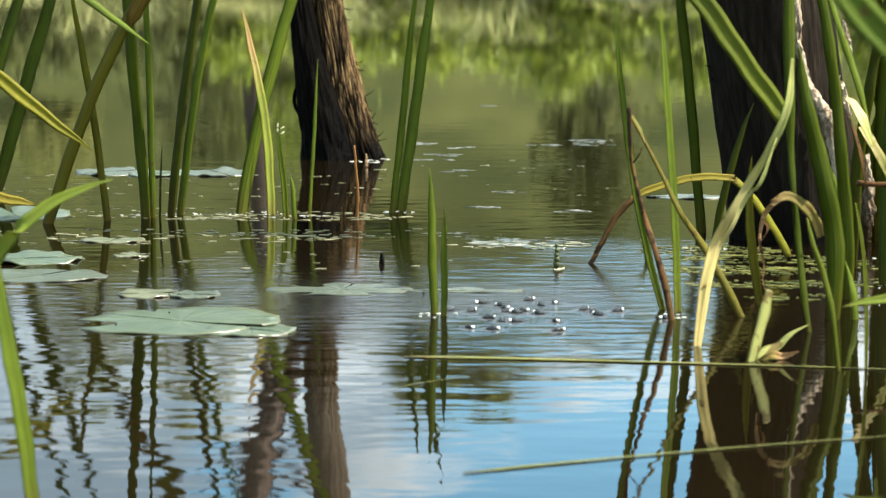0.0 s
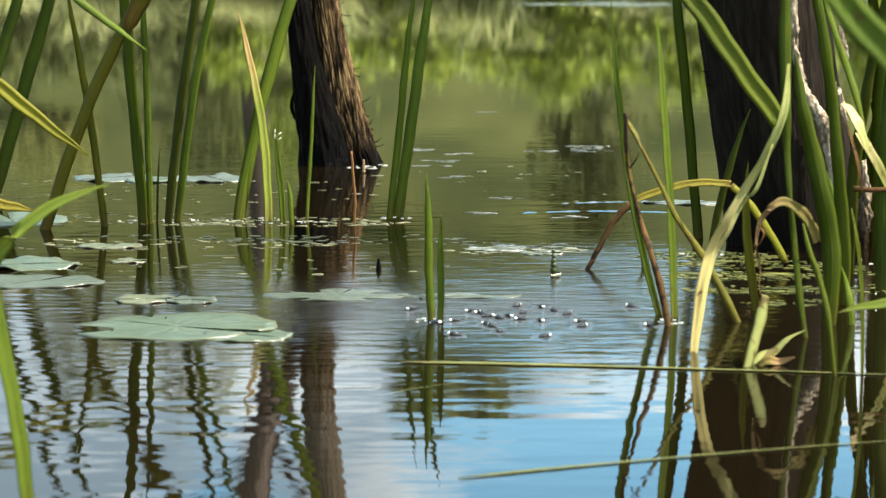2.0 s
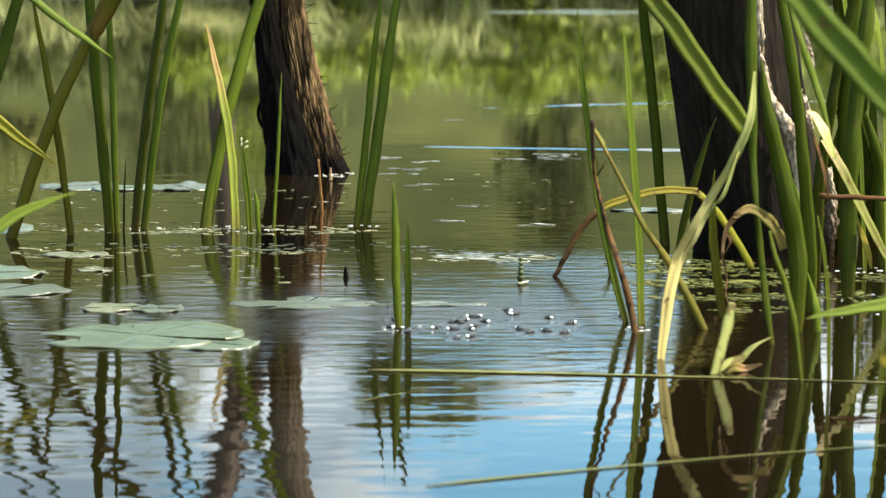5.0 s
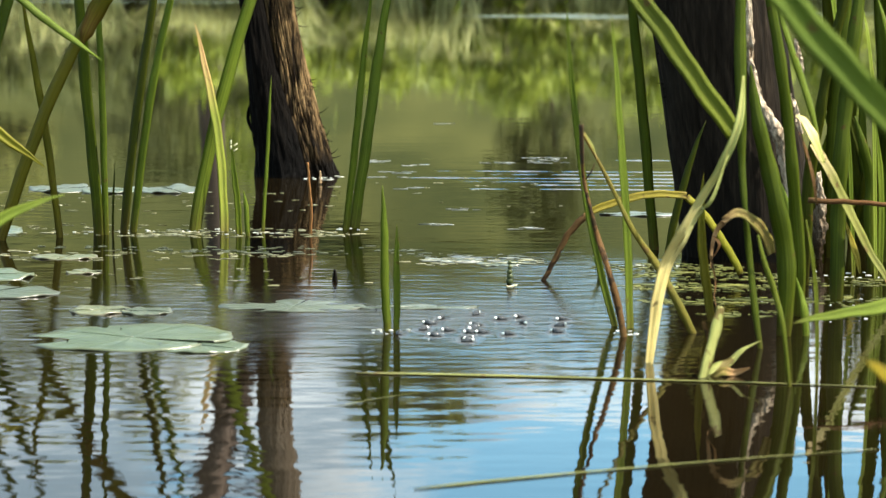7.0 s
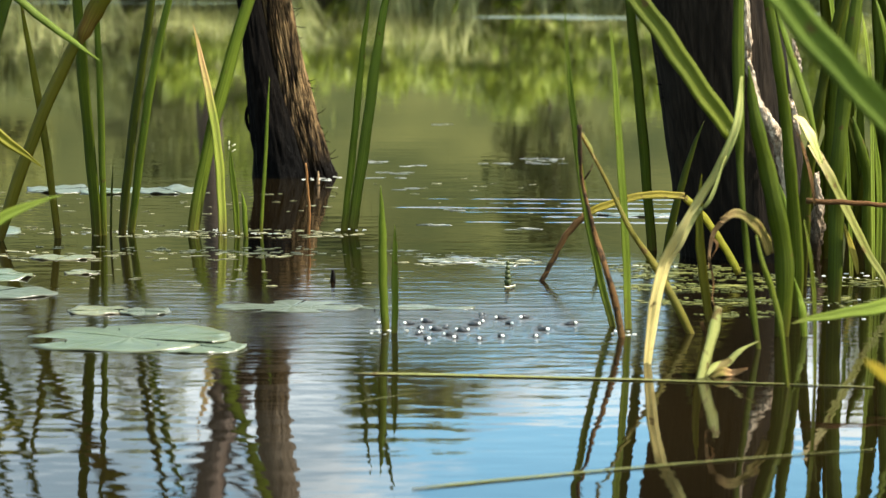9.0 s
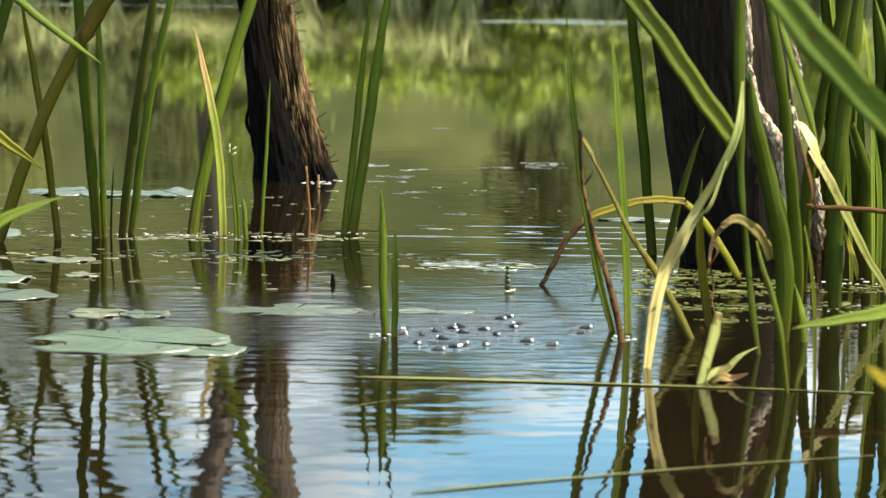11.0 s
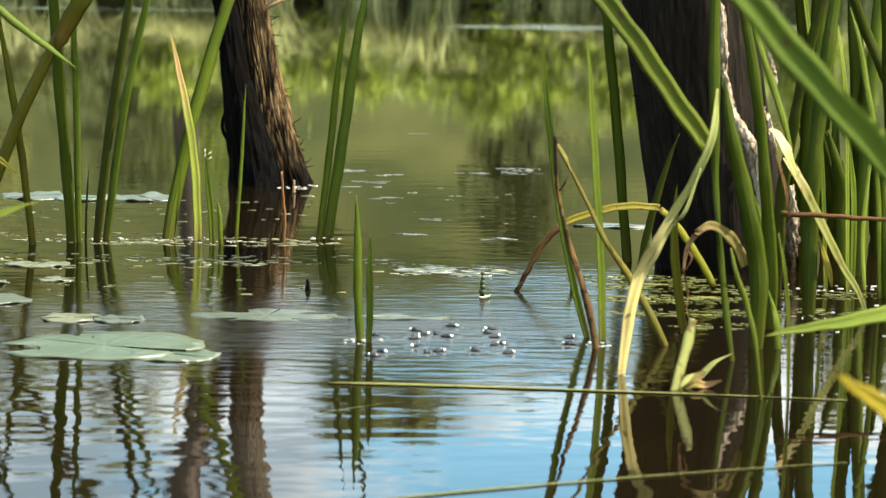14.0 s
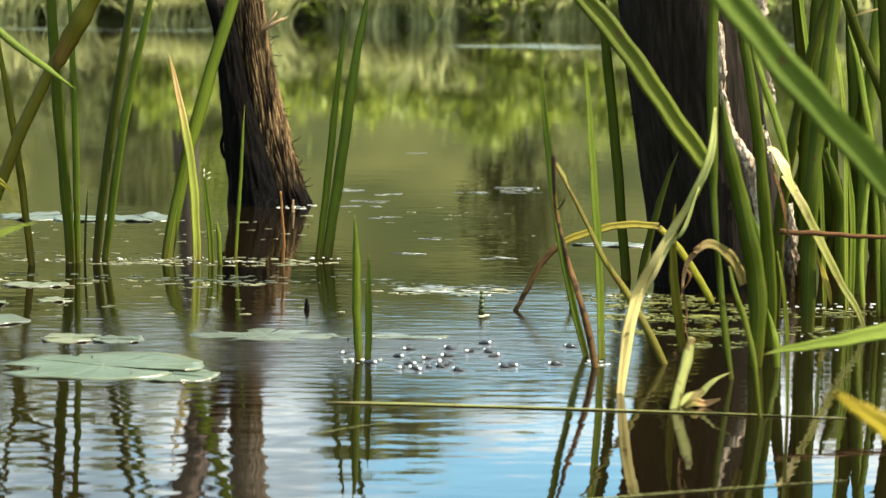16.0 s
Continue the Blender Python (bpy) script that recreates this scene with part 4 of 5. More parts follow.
blade(c, [(0.756, 3.289, -0.008), (0.749, 3.289, 0.134), (0.740, 3.293, 0.242), (0.729, 3.287, 0.292), (0.720, 3.291, 0.342), (0.709, 3.285, 0.387), (0.697, 3.289, 0.428)],
      (0.0099, 0.0123, 0.0132, 0.0140, 0.0132, 0.0099, 0.0016), leaf_green, 25, 10, KEEL_SECTION)
blade(c, [(0.903, 3.419, -0.008), (0.854, 3.419, 0.157), (0.807, 3.423, 0.269), (0.774, 3.417, 0.338), (0.751, 3.421, 0.389), (0.728, 3.415, 0.444), (0.704, 3.419, 0.507)],
      (0.0120, 0.0154, 0.0163, 0.0162, 0.0154, 0.0137, 0.0103), leaf_deep_shade, -20, 20, KEEL_SECTION)
blade(c, [(0.693, 3.380, -0.008), (0.687, 3.380, 0.099), (0.681, 3.384, 0.202), (0.664, 3.378, 0.330), (0.649, 3.382, 0.431), (0.636, 3.376, 0.506)],
      (0.0076, 0.0084, 0.0085, 0.0093, 0.0101, 0.0084), leaf_green, 25, 15)
blade(c, [(0.728, 3.413, -0.008), (0.721, 3.413, 0.087), (0.723, 3.417, 0.143), (0.710, 3.411, 0.191), (0.696, 3.415, 0.241)],
      (0.0119, 0.0154, 0.0171, 0.0153, 0.0026), leaf_shaded, -20, 20, KEEL_SECTION)
blade(c, [(0.747, 3.446, -0.008), (0.746, 3.446, 0.101), (0.743, 3.450, 0.162), (0.734, 3.444, 0.232)],
      (0.0103, 0.0121, 0.0112, 0.0017), leaf_green, 20, 10)
blade(c, [(0.686, 3.300, 0.015), (0.680, 3.300, 0.040), (0.672, 3.304, 0.065), (0.662, 3.298, 0.093)],
      (0.0041, 0.0124, 0.0107, 0.0033), leaf_yellow, 25, 10)
blade(c, [(0.753, 3.382, -0.008), (0.747, 3.382, 0.073), (0.751, 3.386, 0.142), (0.754, 3.380, 0.211), (0.755, 3.384, 0.271)],
      (0.0085, 0.0110, 0.0110, 0.0101, 0.0025), leaf_fresh, 25, 10, KEEL_SECTION)
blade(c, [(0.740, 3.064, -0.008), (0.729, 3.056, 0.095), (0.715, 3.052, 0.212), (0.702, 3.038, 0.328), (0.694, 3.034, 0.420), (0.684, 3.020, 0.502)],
      (0.0230, 0.0245, 0.0229, 0.0197, 0.0167, 0.0121), leaf_deep_shade, -30, 20, KEEL_SECTION)
blade(c, [(0.765, 3.290, -0.008), (0.759, 3.290, 0.076), (0.756, 3.294, 0.142), (0.750, 3.288, 0.210)],
      (0.0164, 0.0181, 0.0132, 0.0025), leaf_shaded, -25, 20, KEEL_SECTION)
blade(c, [(0.782, 3.174, -0.008), (0.768, 3.174, 0.130), (0.755, 3.178, 0.266), (0.738, 3.172, 0.378), (0.725, 3.176, 0.465)],
      (0.0111, 0.0127, 0.0127, 0.0103, 0.0064), leaf_green, 25, 10, KEEL_SECTION)
blade(c, [(0.663, 3.100, 0.442), (0.684, 3.100, 0.449), (0.706, 3.104, 0.454)],
      (0.0023, 0.0031, 0.0023), leaf_straw, 0, 0)
c = clump("reed_clump", (0.860, 3.950, 0.000), "crowded reed leaves painted in shade behind the swamp tree")
rng_back = random.Random(23)
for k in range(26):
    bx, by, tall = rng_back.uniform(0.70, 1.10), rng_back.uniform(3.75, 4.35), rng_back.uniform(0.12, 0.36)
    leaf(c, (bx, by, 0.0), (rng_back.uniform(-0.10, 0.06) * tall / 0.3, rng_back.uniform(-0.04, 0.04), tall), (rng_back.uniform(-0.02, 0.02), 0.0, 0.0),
         rng_back.uniform(0.016, 0.032), (leaf_deep_shade, leaf_shaded, leaf_deep_shade)[k % 3], "tip", rng_back.uniform(-50, 30), steps=12)
for bx, by, dx, tall, wide, stuff in ((0.70, 3.60, 0.03, 0.66, 0.026, leaf_shaded), (0.735, 3.72, -0.05, 0.60, 0.022, leaf_deep_shade), (0.78, 3.55, 0.05, 0.72, 0.020, leaf_green), (0.83, 3.80, -0.03, 0.64, 0.026, leaf_shaded),
                                      (0.86, 3.62, 0.06, 0.70, 0.020, leaf_green), (0.92, 3.75, -0.06, 0.75, 0.030, leaf_deep_shade), (0.88, 3.45, 0.03, 0.72, 0.030, leaf_shaded)):
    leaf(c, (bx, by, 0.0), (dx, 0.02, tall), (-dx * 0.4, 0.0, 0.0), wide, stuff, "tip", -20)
c = clump("dead_reed_stem", (0.552, 3.000, 0.000), "red-brown dead stem lying across the reeds")
leaf(c, (0.552, 3.000, 0.155), (0.183, 0.000, -0.006), (-0.000, 0.000, -0.005), 0.0078, leaf_rust_dark, "stalk", 0)
c = clump("reed_clump", (0.195, 1.450, 0.000), "broad green reed leaf sweeping close overhead")
leaf(c, (0.200, 1.450, 0.498), (0.167, 0.000, -0.187), (0.000, 0.000, 0.000), 0.0218, leaf_near, "bar", 15)
blade(c, [(0.540, 1.450, -0.010), (0.505, 1.450, 0.090), (0.440, 1.450, 0.223), (0.367, 1.450, 0.311)], (0.0210, 0.0218, 0.0218, 0.0205), leaf_near, 15, 0)
leaf(c, (0.411, 2.300, 0.097), (0.201, 0.000, 0.039), (-0.000, -0.000, 0.000), 0.0193, leaf_fresh, "rev", 30)
blade(c, [(0.760, 2.300, -0.010), (0.730, 2.300, 0.080), (0.680, 2.300, 0.128), (0.612, 2.300, 0.136)], (0.0180, 0.0190, 0.0190, 0.0190), leaf_fresh, 30, 0)
leaf(c, (0.278, 1.300, 0.233), (0.053, 0.000, -0.037), (-0.001, 0.000, -0.002), 0.0147, leaf_amber, "rev", 20)
blade(c, [(0.460, 1.300, -0.010), (0.440, 1.300, 0.060), (0.392, 1.300, 0.156), (0.331, 1.300, 0.197)], (0.0145, 0.0150, 0.0150, 0.0145), leaf_amber, 20, 0)
c = clump("reed_sheath", (0.373, 2.600, 0.000), "pale yellow-green broken reed sheath on the water")
blade(c, [(0.374, 2.560, 0.076), (0.368, 2.550, 0.054), (0.358, 2.535, 0.024), (0.346, 2.520, -0.010)], (0.0100, 0.0165, 0.0168, 0.0140), leaf_sheath, 20, 20, KEEL_SECTION)
blade(c, [(0.350, 2.535, -0.010), (0.366, 2.545, 0.004), (0.385, 2.552, 0.012), (0.401, 2.556, 0.026), (0.421, 2.560, 0.036)], (0.0110, 0.0160, 0.0150, 0.0120, 0.0040), leaf_sheath, 35, 60)
blade(c, [(0.356, 2.530, -0.006), (0.372, 2.526, 0.006), (0.386, 2.532, 0.004), (0.404, 2.530, 0.010)], (0.0060, 0.0110, 0.0090, 0.0020), leaf_withered, 50, -60)
leaf(c, (0.356, 2.590, -0.007), (0.050, 0.000, 0.025), (0.001, 0.000, -0.002), 0.0080, leaf_sheath, "straw", 15)
leaf(c, (0.355, 2.570, 0.057), (0.015, 0.000, -0.061), (0.004, -0.000, 0.001), 0.0051, leaf_brown, "straw", 0)
c = clump("floating_straw", (-0.045, 2.547, 0.001), "long yellow reed straw floating on the water")
leaf(c, (-0.045, 2.547, 0.001), (0.579, -0.088, 0.000), (0.002, 0.016, 0.000), 0.0125, leaf_float, "float", 0, flat=True)
c = clump("floating_straw", (0.018, 1.965, 0.001), "long yellow reed straw floating on the water")
leaf(c, (0.018, 1.965, 0.001), (0.447, 0.166, -0.000), (-0.006, 0.017, 0.000), 0.0072, leaf_float, "float", 0, flat=True)
c = clump("floating_straw", (-0.056, 2.352, 0.001), "thin pale straw floating on the water")
leaf(c, (-0.056, 2.352, 0.001), (0.097, 0.080, -0.000), (-0.010, 0.012, 0.000), 0.0024, leaf_float, "both", 0, flat=True)


# ---- lily pads and floating matter ----
def lily_pad(x, y, rx, ry, notch, material=pad_mat, tilt=0.0, label="flat green lily pad floating on the water", notch_wide=0.18, lift=0.0, wave=1.0):
    """A thin round leaf with a slit, wavy and slightly curled at its rim. notch: the slit's direction in degrees."""
    rng = random.Random(round(x * 1000) + round(y * 77))
    ph = [rng.uniform(0, 6.28) for _ in range(4)]
    rings, around = 7, 56
    verts, faces, uvs = [], [], []
    for side in (0, 1):
        for i in range(rings + 1):
            q = i / rings
            for k in range(around + 1):
                a = notch_wide * 0.5 + (2 * math.pi - notch_wide) * k / around
                cut = 1 - 0.10 * math.exp(-min(k, around - k) / 1.5)
                r = q * cut * (1 + 0.035 * math.sin(3 * a + ph[0]) + 0.025 * math.sin(7 * a + ph[1]) + 0.012 * math.sin(17 * a + ph[2]))
                z = 0.0014 + 0.0012 * wave * q * q * math.sin(4 * a + ph[3]) + 0.0008 * wave * math.sin(9 * a + ph[1]) * q ** 4 + max(0, q - 0.9) * 0.004 * max(0, math.sin(2 * a + ph[2]))
                b = a + radians(notch)
                verts.append((r * rx * math.cos(b), r * ry * math.sin(b), max(0.0005, z) - side * 0.0022))
                uvs.append((q, a / (2 * math.pi)))
    n, m = around + 1, (rings + 1) * (around + 1)
    for i in range(rings):
        for k in range(around):
            a, b, c, d = i * n + k, i * n + k + 1, (i + 1) * n + k + 1, (i + 1) * n + k
            if i:
                faces.append((a, d, c, b))
                faces.append((a + m, b + m, c + m, d + m))
            else:
                faces.append((a, d, c))
                faces.append((a + m, c + m, d + m))
    for k in range(around):
        a, b = rings * n + k, rings * n + k + 1
        faces.append((a, a + m, b + m, b))
    me = mesh_of("lily_pad", verts, faces, material)
    layer = me.uv_layers.new(name="UVMap")
    for loop in me.loops:
        layer.data[loop.index].uv = uvs[loop.vertex_index]
    ob = new("lily_pad")
    ob.matrix_basis = pose(x, y, lift, 0, tilt, 0)
    me.name = "blade"
    hang(new("blade", me), ob)
    d = Vector((math.cos(radians(notch + 180)) * rx, math.sin(radians(notch + 180)) * ry, 0))
    v, f = tube([d * -0.02 + Vector((0, 0, 0.0015)), d * 0.5 + Vector((0, 0, 0.002)), d * 0.9 + Vector((0, 0, 0.0018))], [0.0010, 0.0009, 0.0005], 6)
    hang(new("midrib", mesh_of("midrib", v, f, material)), ob)
    return tagged(ob, label, "lily pad", "lily pads on the pond")


lily_pad(-0.330, 2.80, 0.130, 0.105, -35, tilt=-0.7, label="large grey-green lily pad with a torn rim")
lily_pad(-0.235, 2.735, 0.055, 0.051, 150, label="small lily pad half under a larger one")
lily_pad(-0.58, 3.20, 0.098, 0.068, 60, pad_wet, label="bluish lily pad floating flat")
lily_pad(-0.63, 3.38, 0.085, 0.068, 200, wave=3.0)
lily_pad(-0.40, 3.03, 0.042, 0.041, 10, pad_old, label="yellowing small lily pad with dark specks")
lily_pad(-0.335, 3.02, 0.035, 0.034, 170, pad_wet, label="curled old lily pad lying low in water")
lily_pad(-0.14, 3.07, 0.10, 0.055, 80, pad_wet, notch_wide=0.05, lift=-0.0010, label="wide thin lily pad level with the water")
lily_pad(0.03, 3.06, 0.085, 0.020, 20, pad_wet, lift=-0.0010, label="sunken lily pad just awash")
lily_pad(-0.70, 4.74, 0.07, 0.082, 40, pad_wet, wave=2.2)
lily_pad(-0.60, 4.70, 0.06, 0.068, 190, wave=2.6)
lily_pad(-0.47, 4.72, 0.07, 0.082, 300, pad_wet, wave=2.6, label="crinkled lily pad with dark holes")
lily_pad(-0.76, 3.97, 0.10, 0.109, 110, label="bluish lily pad floating flat")
lily_pad(-0.53, 3.60, 0.052, 0.034, 80, pad_old, label="small pale lily pad fragment")
lily_pad(-0.475, 3.42, 0.028, 0.024, 0, pad_old, label="small pale lily pad fragment")
lily_pad(0.09, 3.58, 0.045, 0.035, 100, pad_wet, lift=-0.0012, label="brownish lily pad awash among ripples")
lily_pad(0.16, 3.52, 0.035, 0.028, 200, pad_wet, lift=-0.0012, label="brownish lily pad awash among ripples")
lily_pad(0.465, 4.25, 0.08, 0.035, 200, pad_wet, label="pale lily pad beside the trunk")


def scatter(name, label, category, spots, count, size, material, seed, lift0=0.0005, stretch=1.0):
    """Thin floating flecks in elliptic spots (x, y, half width, half depth, share), one mesh."""
    rng = random.Random(seed)
    verts, faces = [], []
    total = sum(s_[4] for s_ in spots)
    for x, y, hw, hd, share in spots:
        for _ in range(int(count * share / total)):
            a, q = rng.uniform(0, 6.283), math.sqrt(rng.random())
            cx, cy = x + hw * q * math.cos(a), y + hd * q * math.sin(a)
            r, ln, rot = size * rng.uniform(0.4, 1.3), stretch * rng.uniform(1.2, 4.5), rng.uniform(-0.25, 0.25) / stretch
            k0 = len(verts)
            for lift in (lift0, -0.001):
                for k in range(7):
                    t_ = 2 * math.pi * k / 7
                    px, py = r * ln * math.cos(t_) * rng.uniform(0.75, 1.15), r * math.sin(t_) * rng.uniform(0.75, 1.15)
                    verts.append((cx + px * math.cos(rot) - py * math.sin(rot), cy + px * math.sin(rot) + py * math.cos(rot), lift + rng.uniform(0, 0.0007) * (lift > 0)))
            faces.append(tuple(range(k0, k0 + 7)))
            faces += [(k0 + k, k0 + 7 + k, k0 + 7 + (k + 1) % 7, k0 + (k + 1) % 7) for k in range(7)]
    return tagged(new(name, mesh_of(name, verts, faces, material, False)), label, category, kind="stuff")


scatter("duckweed", "yellow-green duckweed mat beside the dark trunk", "duckweed",
        ((0.46, 3.12, 0.12, 0.04, 3), (0.44, 3.26, 0.12, 0.05, 3), (0.47, 3.38, 0.13, 0.05, 3), (0.42, 3.48, 0.12, 0.05, 3), (0.48, 3.0, 0.08, 0.03, 1), (0.68, 3.12, 0.14, 0.06, 2), (0.66, 3.32, 0.12, 0.05, 2)), 1000, 0.0020, weed_mat, 1)
scatter("floating_leaf_scraps", "broken yellow-green leaf scraps lying in duckweed", "leaf scraps",
        ((0.47, 3.12, 0.07, 0.02, 2), (0.45, 3.28, 0.08, 0.02, 2), (0.47, 3.40, 0.08, 0.03, 2)), 12, 0.0080, weed_mat, 14)
scatter("far_weed", "pale floating weed beds towards the far bank", "water weed",
        ((1.9, 23.2, 0.5, 1.3, 3), (1.3, 23.0, 0.7, 0.5, 2), (-3.9, 32.5, 1.9, 1.2, 4), (4.4, 25.0, 0.8, 0.8, 1)), 170, 0.07, pad_mat, 3)
scatter("floating_flecks", "pale plant flecks drifting on the water", "floating debris",
        ((-0.5, 3.65, 0.35, 0.10, 5), (-0.15, 3.68, 0.25, 0.08, 3), (-0.55, 3.98, 0.35, 0.10, 4), (-0.28, 3.93, 0.22, 0.07, 5), (0.06, 4.6, 0.3, 0.5, 1), (0.12, 3.57, 0.12, 0.08, 3), (-0.5, 4.5, 0.4, 0.3, 2), (-0.35, 3.35, 0.4, 0.12, 1)), 560, 0.0021, fleck_mat, 2, stretch=1.5)
scatter("drifting_scum", "thin pale streaks of scum on the open water", "floating debris",
        ((0.138, 6.80, 0.03, 0.02, 1), (0.238, 5.40, 0.04, 0.03, 2), (0.363, 5.48, 0.060, 0.09, 6), (0.132, 4.34, 0.03, 0.02, 1), (0.057, 4.07, 0.03, 0.02, 1.5), (-0.053, 5.445, 0.04, 0.04, 2),
         (0.238, 4.01, 0.03, 0.02, 1), (0.118, 3.575, 0.07, 0.04, 9), (0.048, 5.33, 0.04, 0.02, 1.5), (0.0, 5.15, 0.05, 0.03, 1.5), (0.03, 4.75, 0.06, 0.05, 1), (-0.03, 5.0, 0.06, 0.04, 1)), 130, 0.0017, scum_mat, 15, stretch=3.0)


# foam round the reed feet, and white specks painting the waterline glints
scatter("foam_glint_specks", "tiny white specks of foam and painted glints round the reed feet", "foam",
        ((-0.52, 3.95, 0.05, 0.03, 2), (-0.46, 3.96, 0.05, 0.03, 3), (-0.34, 3.98, 0.06, 0.03, 3), (-0.25, 3.92, 0.07, 0.03, 3), (-0.08, 4.0, 0.03, 0.02, 2),
         (-0.01, 2.86, 0.03, 0.03, 2), (0.30, 2.84, 0.03, 0.02, 2), (0.41, 3.50, 0.04, 0.03, 2), (0.70, 3.40, 0.10, 0.06, 4), (0.62, 3.1, 0.2, 0.2, 3)), 130, 0.0011, foam_glint_mat, 6)


# water glints below the dead trunk, painted as white flecks
scatter("glint_patch", "white flecks painting the glints at the dead trunk's foot", "foam",
        ((-0.170, 4.985, 0.035, 0.03, 4), (-0.135, 5.02, 0.02, 0.03, 1)), 20, 0.0018, foam_glint_mat, 17)
scatter("pad_crumbs", "dark plant crumbs and droppings on the lily pads", "plant debris",
        ((-0.355, 3.015, 0.025, 0.01, 3), (-0.335, 2.86, 0.03, 0.006, 2), (-0.385, 2.76, 0.03, 0.01, 2), (-0.245, 2.735, 0.03, 0.02, 3), (-0.49, 4.70, 0.06, 0.02, 2), (-0.02, 3.04, 0.015, 0.01, 2)), 12, 0.0005, bark_black, 9, 0.0026)


# ---- buds and stubs ----
def flower_bud(x, y, height, lean, radius, material, label):
    v, f = tube([(0, 0, -0.03), (lean * 0.5, 0, height * 0.4), (lean, 0, height * 0.75)], [radius * 0.5, radius * 0.45, radius * 0.45], 8)
    root = tagged(new("water_plant_bud"), label, "flower bud")
    root.location = (x, y, 0)
    hang(new("stalk", mesh_of("stalk", v, f, material)), root)
    for k in range(5):
        z = height * (0.15 + 0.19 * k)
        s_ = radius * (1.1 - 0.12 * k)
        pts = [(lean * z / height + (1 if k % 2 else -1) * radius * 0.25, 0, z - s_), (lean * z / height, 0, z), (lean * z / height, 0, z + s_)]
        v, f = tube(pts, [s_ * 0.5, s_, s_ * 0.3], 8)
        hang(new("bud", mesh_of("bud", v, f, material)), root)


flower_bud(0.167, 3.29, 0.036, 0.0, 0.0052, bud_dark, "small dark green flower bud standing over the water")
flower_bud(0.308, 3.35, 0.045, -0.012, 0.005, bud_mat, "leaning green flower spike in the water")
flower_bud(-0.091, 3.33, 0.016, 0.0, 0.0045, bark_dark, "short dark stem stub in the water")
flower_bud(-0.165, 4.85, 0.03, 0.0, 0.004, wood_pale, "pale broken twig beside the dead trunk")



def fallen_petal(x, y, length, wide):
    """A cupped pale petal lying on the water."""
    verts, faces, n = [], [], 9
    for lift in (0.0, -0.0007):
        for i in range(n):
            for k in range(5):
                u, v = i / (n - 1), k / 4 - 0.5
                half = wide * math.sin(math.pi * (0.06 + 0.88 * u)) ** 0.7
                verts.append((length * (u - 0.5), v * half, 0.0012 + lift + 0.010 * v * v + 0.006 * (u - 0.4) ** 2))
    m = n * 5
    for i in range(n - 1):
        for k in range(4):
            a = i * 5 + k
            faces += [(a, a + 5, a + 6, a + 1), (a + m, a + m + 1, a + m + 6, a + m + 5)]
    rim = [k for k in range(5)] + [i * 5 + 4 for i in range(1, n)] + [(n - 1) * 5 + k for k in range(3, -1, -1)] + [i * 5 for i in range(n - 2, 0, -1)]
    faces += [(a, b, b + m, a + m) for a, b in zip(rim, rim[1:] + rim[:1])]
    ob = new("fallen_petal", mesh_of("fallen_petal", verts, faces, petal_mat))
    ob.location = (x, y, 0)
    return tagged(ob, "pale cream petal floating under the flower bud", "petal")


fallen_petal(0.166, 3.245, 0.011, 0.007)
fallen_petal(0.173, 3.255, 0.007, 0.005)

# ---- far bank ----
def leaf_cloud(centres, per, spread, size, rng):
    """Small bent leaves strewn round the centres, turned to the light: vertices and faces."""
    cs = np.repeat(np.asarray(centres), per, axis=0)
    p = cs + rng.normal(0, 1, cs.shape) * spread
    n = len(p)
    up = rng.normal(0, 0.55, (n, 3)) + np.array([0.35, -0.55, 0.75])
    up /= np.linalg.norm(up, axis=1)[:, None]
    s = np.cross(up, rng.normal(0, 1, (n, 3)))
    s /= np.linalg.norm(s, axis=1)[:, None]
    d = np.cross(s, up)
    ln = (size * rng.uniform(0.6, 1.4, n))[:, None]
    v = np.stack([p - d * ln, p + s * ln * 0.32 + up * ln * 0.12, p + d * ln, p - s * ln * 0.32 + up * ln * 0.12], axis=1).reshape(-1, 3)
    f = np.arange(n * 4).reshape(-1, 4)
    faces = np.concatenate([f[:, [0, 1, 2]], f[:, [0, 2, 3]]])
    return v, faces


def fast_mesh(name, v, f, material):
    me = bpy.data.meshes.new(name)
    me.from_pydata(v.tolist(), [], f.tolist())
    me.materials.append(material)
    return me


